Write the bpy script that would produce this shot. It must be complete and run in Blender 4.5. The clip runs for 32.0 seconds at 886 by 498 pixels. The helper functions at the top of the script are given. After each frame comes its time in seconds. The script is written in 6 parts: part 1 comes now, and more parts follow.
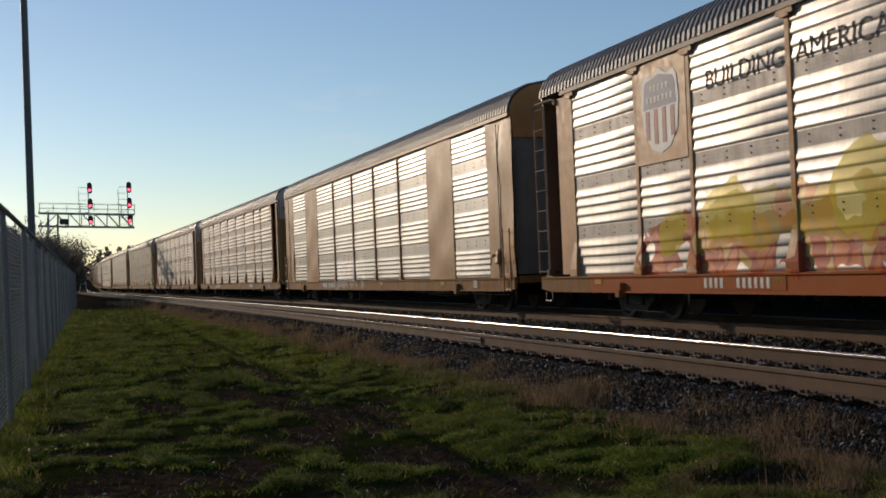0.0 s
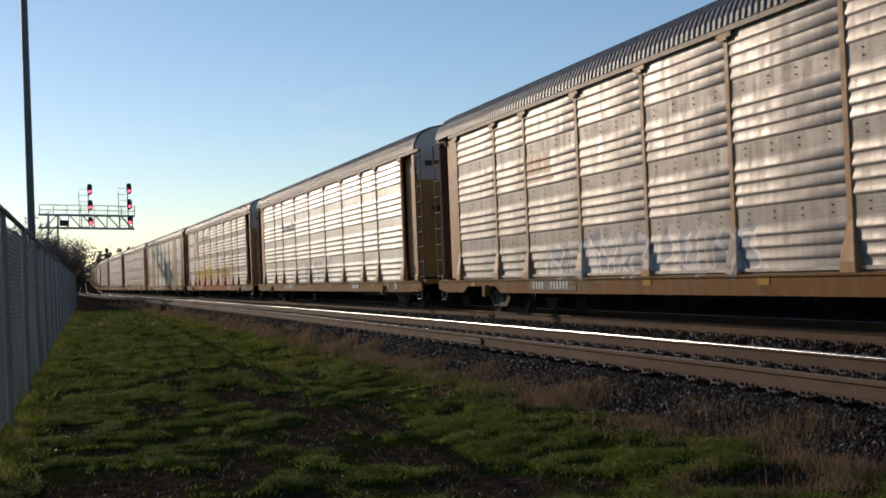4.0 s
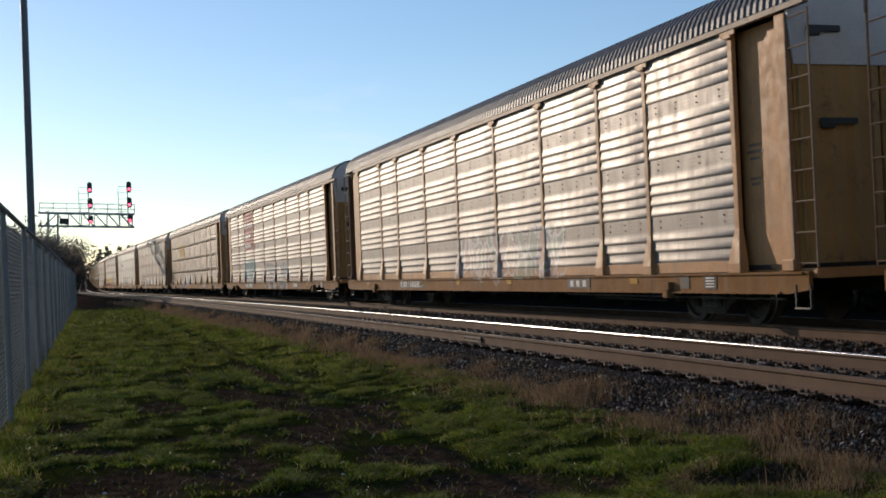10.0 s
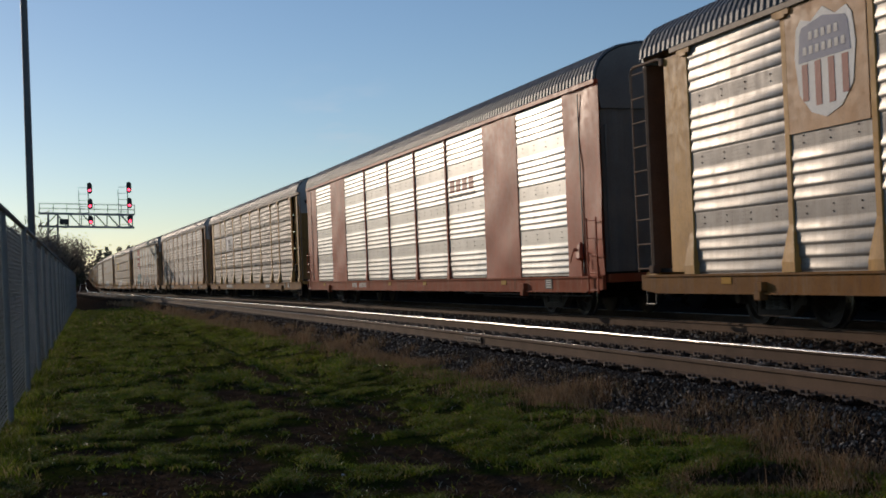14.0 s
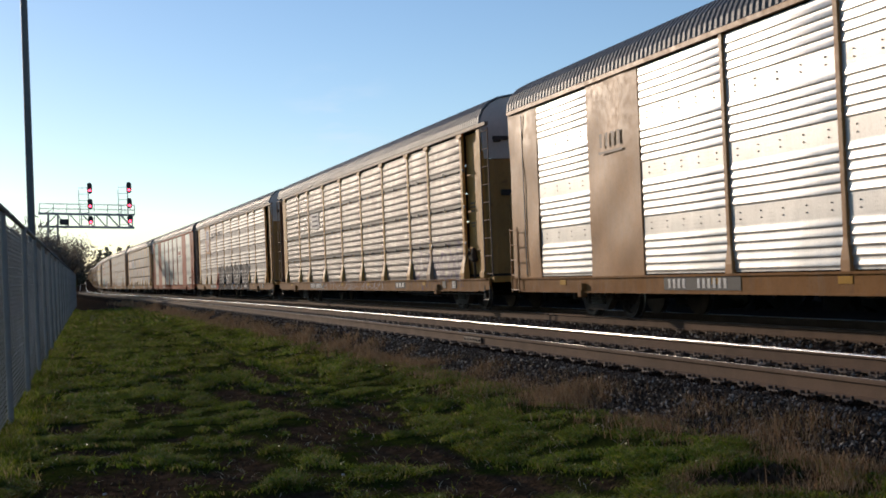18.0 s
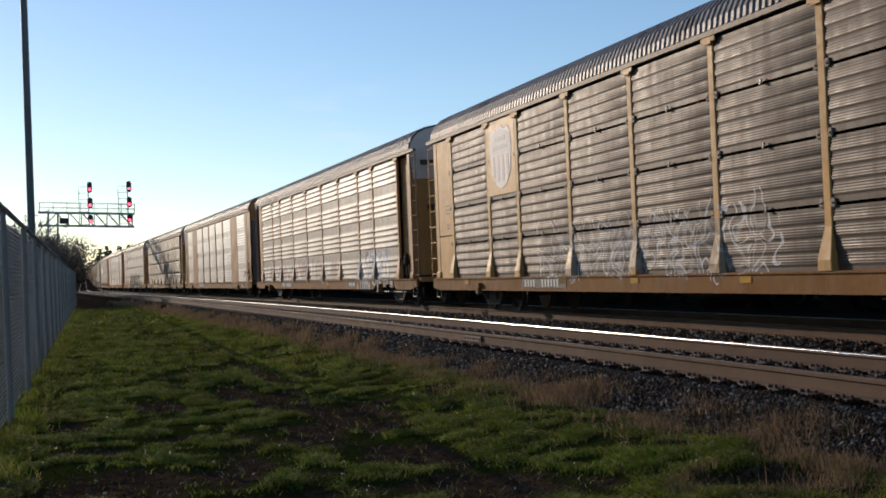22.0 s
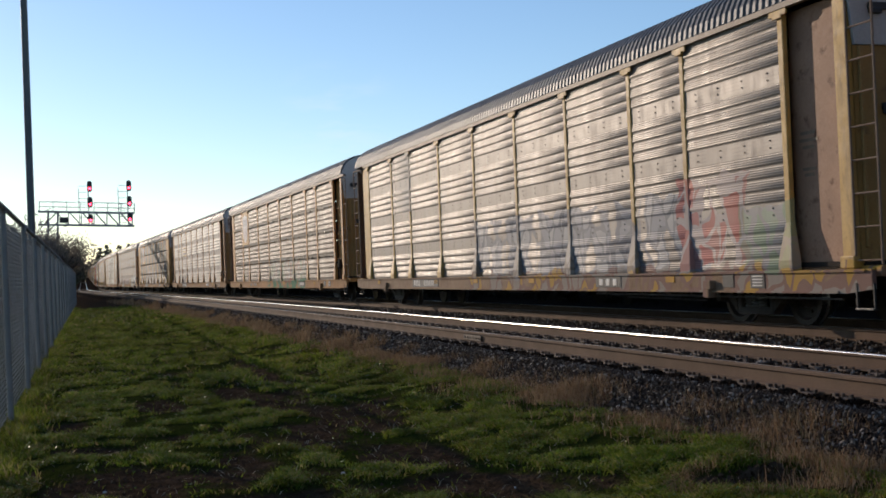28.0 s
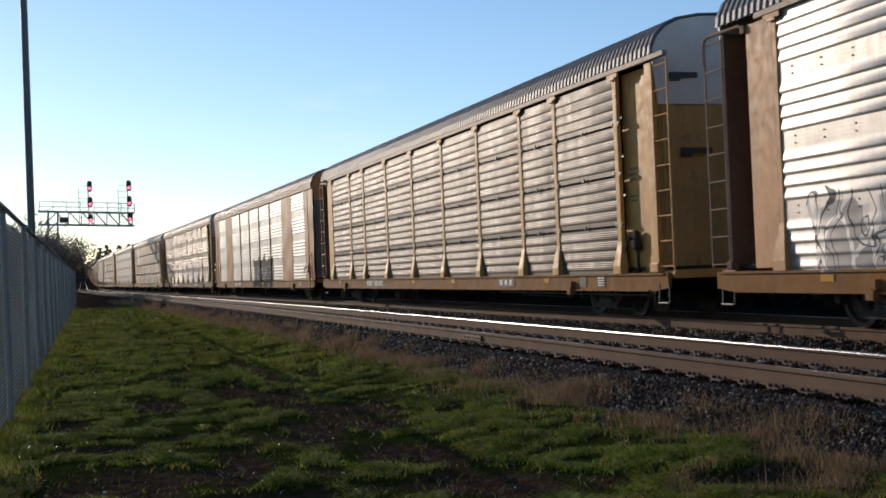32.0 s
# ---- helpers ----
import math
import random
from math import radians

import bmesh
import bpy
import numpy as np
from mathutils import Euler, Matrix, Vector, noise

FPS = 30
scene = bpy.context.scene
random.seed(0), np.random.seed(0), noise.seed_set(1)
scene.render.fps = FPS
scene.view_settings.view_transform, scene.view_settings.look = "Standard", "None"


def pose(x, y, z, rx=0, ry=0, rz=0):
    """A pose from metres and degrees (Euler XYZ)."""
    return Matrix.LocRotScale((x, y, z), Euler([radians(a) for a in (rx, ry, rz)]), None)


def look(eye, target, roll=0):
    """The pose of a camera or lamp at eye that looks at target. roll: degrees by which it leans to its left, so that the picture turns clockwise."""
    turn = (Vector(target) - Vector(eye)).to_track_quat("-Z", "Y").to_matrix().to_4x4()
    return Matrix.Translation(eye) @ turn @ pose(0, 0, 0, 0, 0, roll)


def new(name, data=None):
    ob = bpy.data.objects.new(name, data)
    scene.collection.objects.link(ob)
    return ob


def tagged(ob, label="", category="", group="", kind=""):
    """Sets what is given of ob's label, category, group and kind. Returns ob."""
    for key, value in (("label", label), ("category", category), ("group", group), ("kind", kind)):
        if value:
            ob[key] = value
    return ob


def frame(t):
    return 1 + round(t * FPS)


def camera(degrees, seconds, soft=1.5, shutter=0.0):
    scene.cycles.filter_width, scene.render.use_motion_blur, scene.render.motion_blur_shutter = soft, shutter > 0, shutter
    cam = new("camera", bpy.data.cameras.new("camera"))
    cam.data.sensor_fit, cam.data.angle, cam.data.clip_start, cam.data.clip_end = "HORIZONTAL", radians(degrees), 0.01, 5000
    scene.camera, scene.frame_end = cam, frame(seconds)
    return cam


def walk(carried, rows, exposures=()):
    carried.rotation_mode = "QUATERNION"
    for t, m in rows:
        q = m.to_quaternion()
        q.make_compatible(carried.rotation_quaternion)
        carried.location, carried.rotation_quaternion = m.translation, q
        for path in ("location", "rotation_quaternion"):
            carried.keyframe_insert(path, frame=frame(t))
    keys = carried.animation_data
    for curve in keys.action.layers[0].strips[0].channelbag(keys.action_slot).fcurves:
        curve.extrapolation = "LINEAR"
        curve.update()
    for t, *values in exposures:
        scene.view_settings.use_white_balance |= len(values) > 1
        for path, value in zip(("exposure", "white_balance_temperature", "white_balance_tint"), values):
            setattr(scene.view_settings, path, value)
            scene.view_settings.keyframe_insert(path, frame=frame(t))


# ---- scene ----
from functools import lru_cache

SECONDS = 32.0
RAIL = 0.51            # rail head above the grass
CAR = 28.5             # coupled length of one car
BOGIE = 10.05          # truck centre from the middle of a car

# ---- camera: on a tripod beside the fence, with a very slow sag of the head ----
cam = camera(40.954, SECONDS, soft=1.75, shutter=0.04)
EYE = (0.0, 0.0, 1.55)


def aimed(drift):
    p, y = radians(1.0652) + drift / 2099.0, radians(16.9025)
    way = Vector((math.sin(y) * math.cos(p), math.cos(y) * math.cos(p), math.sin(p)))
    return look(EYE, Vector(EYE) + way * 20.0, -2.333)


DRIFT = [(0, 0.0), (1, 1.2), (3, 2.5), (5.5, 2.0), (7, 0.6), (9, -0.9), (11, -0.2), (13, 0.0), (17, 0.8),
         (19, -0.2), (21, -1.3), (25, -1.5), (28, -2.8), (32, -3.0)]
LIGHT = [(0, -0.44, 6300, 14), (1, -0.38, 6250, 14), (2, -0.36, 6180, 14), (3, -0.7, 6100, 14), (3.5, -0.5, 6090, 14), (6, 0.0, 6050, 14), (8, -0.12, 6030, 14), (10, -0.03, 6030, 14), (12, -0.07, 6030, 14),
         (13, -0.42, 6000, 14), (14, -0.62, 6000, 14), (14.5, -0.4, 6000, 14), (17, -0.07, 5980, 14), (18, -0.1, 5980, 14), (19, -0.62, 5980, 14), (20, -0.3, 5960, 14), (21, -0.15, 5960, 14), (23, -0.02, 5940, 14), (24, -0.15, 5930, 14),
         (25, -0.1, 5920, 14), (28, 0.0, 5900, 14), (29, -0.1, 5900, 14), (30, -0.6, 5900, 14), (31, -0.15, 5900, 14), (32, 0.05, 5850, 14)]
walk(cam, [(t, aimed(d)) for t, d in DRIFT], LIGHT)

# ---- light: a low winter sun ahead on the fence's side ----
SUN_AZ, SUN_EL = radians(-21.5), radians(13.45)
world = bpy.data.worlds.new("sky")
scene.world = world
world.use_nodes = True
wt = world.node_tree
sky = wt.nodes.new("ShaderNodeTexSky")
sky.sky_type, sky.sun_disc = "NISHITA", False
sky.sun_elevation, sky.sun_rotation = SUN_EL, SUN_AZ
sky.air_density, sky.dust_density, sky.ozone_density = 0.97, 0.12, 2.1
wisp_at = wt.nodes.new("ShaderNodeTexCoord")
near_wisp = wt.nodes.new("ShaderNodeVectorMath")
near_wisp.operation = "DISTANCE"
near_wisp.inputs[1].default_value = (0.2085, 0.9700, 0.1250)
wt.links.new(wisp_at.outputs["Generated"], near_wisp.inputs[0])
fade = wt.nodes.new("ShaderNodeMapRange")
fade.inputs[1].default_value, fade.inputs[2].default_value, fade.inputs[3].default_value, fade.inputs[4].default_value = 0.0, 0.06, 1.0, 0.0
wt.links.new(near_wisp.outputs["Value"], fade.inputs[0])
wisp = wt.nodes.new("ShaderNodeTexNoise")
wisp.inputs["Scale"].default_value, wisp.inputs["Detail"].default_value = 30.0, 5.0
tilt = wt.nodes.new("ShaderNodeMapping")
tilt.inputs[2].default_value, tilt.inputs[3].default_value = (0.0, radians(-25), 0.0), (0.6, 0.6, 2.2)
wt.links.new(wisp_at.outputs["Generated"], tilt.inputs[0])
wt.links.new(tilt.outputs[0], wisp.inputs["Vector"])
veil = wt.nodes.new("ShaderNodeMapRange")
veil.inputs[1].default_value, veil.inputs[2].default_value, veil.inputs[3].default_value, veil.inputs[4].default_value = 0.48, 0.72, 0.0, 0.30
wt.links.new(wisp.outputs[0], veil.inputs[0])
cover = wt.nodes.new("ShaderNodeMath")
cover.operation = "MULTIPLY"
wt.links.new(fade.outputs[0], cover.inputs[0])
wt.links.new(veil.outputs[0], cover.inputs[1])
cloud = wt.nodes.new("ShaderNodeMix")
cloud.data_type = "RGBA"
cloud.inputs[7].default_value = (7.0, 7.0, 7.0, 1.0)
wt.links.new(cover.outputs[0], cloud.inputs[0])
wt.links.new(sky.outputs[0], cloud.inputs[6])
wt.links.new(cloud.outputs[2], wt.nodes["Background"].inputs[0])
wt.nodes["Background"].inputs[1].default_value = 0.135
sun = new("sun", bpy.data.lights.new("sun", "SUN"))
sun.data.energy, sun.data.angle, sun.data.color = 3.3, radians(0.45), (1.0, 0.79, 0.55)
to_sun = Vector((math.sin(SUN_AZ) * math.cos(SUN_EL), math.cos(SUN_AZ) * math.cos(SUN_EL), math.sin(SUN_EL)))
sun.matrix_world = look(to_sun * 300, (0, 0, 0))


# ---- materials ----
class Nodes:
    """A small writer of node materials."""

    def __init__(self, name):
        self.mat = bpy.data.materials.new(name)
        self.mat.use_nodes = True
        self.t = self.mat.node_tree
        self.bsdf = self.t.nodes["Principled BSDF"]

    def add(self, kind, operation="", data_type="", attribute_name="", feature=""):
        n = self.t.nodes.new("ShaderNode" + kind)
        if operation:
            n.operation = operation
        if data_type:
            n.data_type = data_type
        if attribute_name:
            n.attribute_name = attribute_name
        if feature:
            n.feature = feature
        return n

    def put(self, sock, value):
        if isinstance(value, bpy.types.NodeSocket):
            self.t.links.new(value, sock)
        elif isinstance(value, tuple) and len(value) == 3 and sock.type == "RGBA":
            sock.default_value = (*value, 1.0)
        else:
            sock.default_value = value

    def math(self, op, a, b=0.0, c=0.0):
        n = self.add("Math", operation=op)
        for s, v in zip(n.inputs, (a, b, c)):
            self.put(s, v)
        return n.outputs[0]

    def mix(self, fac, a, b):
        n = self.add("Mix", data_type="RGBA")
        self.put(n.inputs[0], fac)
        self.put(n.inputs[6], a)
        self.put(n.inputs[7], b)
        return n.outputs[2]

    def noise(self, vec, scale, detail=4.0, rough=0.55, out=0, stretch=None):
        if stretch:
            m = self.add("Mapping")
            self.put(m.inputs[0], vec)
            m.inputs[3].default_value = stretch
            vec = m.outputs[0]
        n = self.add("TexNoise")
        self.put(n.inputs["Vector"], vec)
        n.inputs["Scale"].default_value, n.inputs["Detail"].default_value, n.inputs["Roughness"].default_value = scale, detail, rough
        return n.outputs[out]

    def ramp(self, v, lo, hi, a=0.0, b=1.0):
        n = self.add("MapRange")
        for s, x in zip(n.inputs, (v, lo, hi, a, b)):
            self.put(s, x)
        return n.outputs[0]

    def bump(self, height, dist, strength=0.6):
        n = self.add("Bump")
        n.inputs["Strength"].default_value, n.inputs["Distance"].default_value = strength, dist
        self.put(n.inputs["Height"], height)
        self.put(self.bsdf.inputs["Normal"], n.outputs[0])

    def shade(self, color, rough, metal=0.0):
        self.put(self.bsdf.inputs["Base Color"], color)
        self.put(self.bsdf.inputs["Roughness"], rough)
        self.put(self.bsdf.inputs["Metallic"], metal)


def surface(name, a, b, scale=3.0, rough=0.7, metal=0.0, grain=40.0, bump=0.004, spot=None, per_object=0.0, gloss=0.5):
    """A surface that varies between two colours, with fine grain and an optional third colour in stains."""
    n = Nodes(name)
    pos = n.add("TexCoord").outputs["Object"]
    c = n.mix(n.ramp(n.noise(pos, scale, 5), 0.35, 0.65), a, b)
    fine = n.noise(pos, grain, 3)
    c = n.mix(n.ramp(fine, 0.3, 0.75, 0.0, 0.35), c, tuple(x * 0.55 for x in a))
    if spot:
        c = n.mix(n.ramp(n.noise(pos, scale * 2.3, 7, 0.7), 0.55, 0.68, 0.0, 0.85), c, spot)
    if per_object:
        rnd = n.add("ObjectInfo").outputs["Random"]
        hsv = n.add("HueSaturation")
        n.put(hsv.inputs["Value"], n.ramp(rnd, 0.0, 1.0, 1.0 - per_object, 1.0 + per_object))
        n.put(hsv.inputs["Color"], c)
        c = hsv.outputs[0]
    n.shade(c, n.ramp(fine, 0.2, 0.8, rough - 0.1, min(rough + 0.1, 1.0)), metal)
    n.bsdf.inputs["Specular IOR Level"].default_value = gloss
    if bump:
        n.bump(fine, bump)
    return n.mat


def island(name, colors, rough=0.8, shiny=0.3, thin=0.0, patchy=0.0):
    """For joined small pieces: each takes its own tint between the colours."""
    n = Nodes(name)
    r = n.add("NewGeometry").outputs["Random Per Island"]
    ramp = n.add("ValToRGB")
    e = ramp.color_ramp.elements
    while len(e) < len(colors):
        e.new(0.5)
    for i, c in enumerate(colors):
        e[i].position, e[i].color = i / (len(colors) - 1), (*c, 1)
    n.put(ramp.inputs[0], r)
    tone = ramp.outputs[0]
    if patchy:
        pos = n.add("NewGeometry").outputs["Position"]
        hsv = n.add("HueSaturation")
        blot = n.math("ADD", n.ramp(n.noise(pos, 0.9, 4, 0.6), 0.38, 0.62, -patchy, patchy), n.ramp(n.noise(pos, 4.5, 3, 0.6), 0.35, 0.65, -0.6 * patchy, 0.6 * patchy))
        n.put(hsv.inputs["Value"], n.math("ADD", 1.05, blot))
        n.put(hsv.inputs["Hue"], n.ramp(n.noise(pos, 0.6, 3), 0.35, 0.65, 0.475, 0.505))
        n.put(hsv.inputs["Color"], tone)
        tone = hsv.outputs[0]
    n.shade(tone, rough)
    n.bsdf.inputs["Specular IOR Level"].default_value = shiny
    if thin:
        back = n.add("BsdfTranslucent")
        n.put(back.inputs[0], tone)
        both = n.add("MixShader")
        both.inputs[0].default_value = thin
        n.t.links.new(n.bsdf.outputs[0], both.inputs[1])
        n.t.links.new(back.outputs[0], both.inputs[2])
        n.t.links.new(both.outputs[0], n.t.nodes["Material Output"].inputs[0])
    return n.mat


M_RAIL = surface("rail_rust", (0.15, 0.095, 0.063), (0.105, 0.068, 0.045), 2.0, 0.85, 0.0, 60, gloss=0.15)
M_HEAD = surface("rail_head", (0.70, 0.68, 0.65), (0.60, 0.58, 0.55), 0.6, 0.22, 1.0, 90, 0.0)
M_HEAD_WORN = surface("rail_head_worn", (0.42, 0.38, 0.34), (0.30, 0.26, 0.22), 0.8, 0.38, 0.8, 90, 0.0)
M_TIE = surface("tie_wood", (0.06, 0.045, 0.035), (0.10, 0.075, 0.055), 2.5, 0.95, 0.0, 25, 0.01, per_object=0.25, gloss=0.1)
M_PLATE = surface("tie_plate", (0.05, 0.033, 0.023), (0.085, 0.055, 0.038), 6.0, 0.75, 0.2)
M_STONE = island("ballast_stone", [(0.018, 0.012, 0.009), (0.040, 0.028, 0.021), (0.070, 0.051, 0.040), (0.036, 0.022, 0.015), (0.09, 0.07, 0.056), (0.36, 0.31, 0.26)], 0.7, 0.05)
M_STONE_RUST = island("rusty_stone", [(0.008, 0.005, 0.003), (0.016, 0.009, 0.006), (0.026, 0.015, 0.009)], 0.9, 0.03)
M_GRASS = island("grass", [(0.037, 0.051, 0.006), (0.065, 0.099, 0.009), (0.097, 0.147, 0.013), (0.144, 0.193, 0.018), (0.16, 0.17, 0.029), (0.32, 0.25, 0.115)], 0.6, 0.12, 0.5, 0.4)
M_DRY = island("dry_grass", [(0.14, 0.080, 0.045), (0.22, 0.135, 0.075), (0.36, 0.26, 0.16), (0.07, 0.065, 0.025)], 0.8, 0.08, 0.35)
M_CLOVER = island("clover", [(0.05, 0.095, 0.010), (0.085, 0.15, 0.014), (0.13, 0.20, 0.022), (0.17, 0.20, 0.04)], 0.45, 0.35, 0.45)
M_STRAW = island("straw", [(0.35, 0.28, 0.17), (0.50, 0.43, 0.30), (0.28, 0.20, 0.11)], 0.7, 0.2)
M_SOIL = surface("bare_soil", (0.048, 0.033, 0.021), (0.092, 0.065, 0.043), 4.0, 0.95, 0.0, 30, 0.03, gloss=0.0)
M_POLE = surface("galvanised_pole", (0.11, 0.115, 0.115), (0.15, 0.15, 0.15), 1.5, 0.6, 0.2)
M_FENCE = surface("fence_steel", (0.30, 0.29, 0.27), (0.23, 0.222, 0.205), 3.0, 0.65, 0.0, gloss=0.2)
M_WIRE = surface("fence_wire", (0.39, 0.38, 0.355), (0.31, 0.30, 0.28), 3.0, 0.7, 0.0, 30, 0.0, gloss=0.1)
M_BRIDGE = surface("aluminium_truss", (0.22, 0.23, 0.24), (0.30, 0.30, 0.31), 2.0, 0.5, 0.5)
M_BLACK = surface("black_paint", (0.012, 0.012, 0.013), (0.02, 0.02, 0.021), 3.0, 0.5)
M_UNDER = surface("underframe_grime", (0.030, 0.024, 0.020), (0.055, 0.042, 0.033), 2.0, 0.9, 0.0, 30, 0.004, gloss=0.1)
M_TRUCK = surface("truck_casting", (0.038, 0.029, 0.023), (0.075, 0.057, 0.044), 3.0, 0.6, 0.0, 30, gloss=0.1)
M_SPRING = surface("worn_spring", (0.17, 0.15, 0.13), (0.09, 0.075, 0.062), 5.0, 0.6, 0.2)
M_WHEEL = surface("wheel_steel", (0.045, 0.035, 0.029), (0.085, 0.066, 0.054), 3.0, 0.5, 0.2, gloss=0.1)
M_TREAD = surface("wheel_tread", (0.45, 0.43, 0.41), (0.36, 0.34, 0.32), 2.0, 0.3, 1.0)
M_ROOF = surface("galvanised_roof", (0.105, 0.105, 0.11), (0.155, 0.155, 0.16), 0.5, 0.55, 0.15, 30, 0.002, per_object=0.12)
M_ROOF_OLD = surface("stained_roof", (0.16, 0.145, 0.14), (0.23, 0.215, 0.21), 0.5, 0.55, 0.4, 30, 0.002, spot=(0.03, 0.024, 0.022))
M_WHITE = surface("white_lettering", (0.72, 0.71, 0.68), (0.62, 0.61, 0.58), 2.0, 0.6)
M_INK = surface("dark_lettering", (0.055, 0.055, 0.06), (0.09, 0.09, 0.09), 2.0, 0.6)
M_PLATE_BLACK = surface("stencil_patch", (0.035, 0.032, 0.03), (0.05, 0.045, 0.04), 2.0, 0.7)
M_GREYINK = surface("grey_lettering", (0.11, 0.11, 0.12), (0.08, 0.08, 0.09), 2.0, 0.7, gloss=0.1)
M_REDINK = surface("red_lettering", (0.32, 0.05, 0.035), (0.25, 0.045, 0.03), 2.0, 0.6)
M_NAVY = surface("blue_field", (0.10, 0.13, 0.24), (0.13, 0.16, 0.27), 2.0, 0.6)
M_PALE = surface("faded_white_plate", (0.62, 0.60, 0.57), (0.50, 0.47, 0.43), 1.5, 0.6, spot=(0.35, 0.27, 0.2))
M_EMBLEM = surface("emblem_white", (0.80, 0.78, 0.75), (0.72, 0.69, 0.65), 1.5, 0.6)
M_EMBLEM_PINK = surface("emblem_pink", (0.56, 0.42, 0.41), (0.66, 0.52, 0.50), 1.5, 0.6)
M_EMBLEM_GREY = surface("emblem_grey", (0.60, 0.57, 0.58), (0.68, 0.65, 0.64), 1.5, 0.6)
M_BARK = surface("bark", (0.07, 0.055, 0.045), (0.11, 0.09, 0.075), 3.0, 0.9, 0.0, 20, 0.02)
M_TWIG = island("bare_twigs", [(0.16, 0.125, 0.10), (0.23, 0.18, 0.145), (0.30, 0.24, 0.19)], 0.85, 0.1)
M_LEAF = island("dark_leaves", [(0.13, 0.115, 0.085), (0.17, 0.15, 0.11), (0.22, 0.185, 0.14), (0.27, 0.22, 0.17)], 0.7, 0.1, 0.5)
# near-black leaves, so that the gap under the train stays in shade
M_SCREEN_BRUSH = island("brush", [(0.020, 0.016, 0.011), (0.032, 0.026, 0.017), (0.045, 0.036, 0.024)], 0.9, 0.0)
M_LEAF_FAR = island("far_leaves", [(0.10, 0.105, 0.075), (0.13, 0.13, 0.09), (0.17, 0.15, 0.11)], 0.8, 0.05, 0.3)


def lamp_red():
    n = Nodes("red_signal_lens")
    n.shade((0.5, 0.02, 0.02), 0.3)
    n.bsdf.inputs["Emission Color"].default_value = (1.0, 0.05, 0.09, 1)
    n.bsdf.inputs["Emission Strength"].default_value = 9.0
    return n.mat


M_LENS = lamp_red()


def ground_material():
    """Short grass, bare soil and crushed stone, told apart by the masks on the sheet."""
    n = Nodes("trackside_ground")
    pos = n.add("NewGeometry").outputs["Position"]
    mud = n.add("Attribute", attribute_name="mud").outputs["Fac"]
    stone = n.add("Attribute", attribute_name="stone").outputs["Fac"]
    fine, mid = n.noise(pos, 45, 4), n.noise(pos, 1.3, 6, 0.65)
    grass = n.mix(n.ramp(mid, 0.35, 0.65), (0.032, 0.048, 0.008), (0.046, 0.050, 0.013))
    grass = n.mix(n.ramp(fine, 0.4, 0.7, 0, 0.6), grass, (0.015, 0.018, 0.007))
    soil = n.mix(n.ramp(n.noise(pos, 6, 6), 0.35, 0.65), (0.038, 0.026, 0.017), (0.085, 0.058, 0.038))
    c = n.mix(n.ramp(n.math("ADD", mud, n.ramp(mid, 0.3, 0.7, -0.25, 0.25)), 0.35, 0.65), grass, soil)
    v = n.add("TexVoronoi")
    n.put(v.inputs["Vector"], pos)
    v.inputs["Scale"].default_value = 22
    rock = n.mix(v.outputs["Color"], (0.015, 0.012, 0.010), (0.042, 0.034, 0.028))
    rock = n.mix(n.ramp(n.noise(pos, 0.9, 4), 0.4, 0.7, 0, 0.7), rock, (0.040, 0.026, 0.018))
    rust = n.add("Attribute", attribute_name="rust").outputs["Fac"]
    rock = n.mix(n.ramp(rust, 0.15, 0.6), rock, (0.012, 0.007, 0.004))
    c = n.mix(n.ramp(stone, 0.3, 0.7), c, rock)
    n.shade(c, 0.95)
    n.bsdf.inputs["Specular IOR Level"].default_value = 0.0
    n.bump(n.math("ADD", n.math("ADD", fine, n.noise(pos, 9, 5, 0.7)), v.outputs["Distance"]), 0.05, 1.0)
    return n.mat


M_GROUND = ground_material()


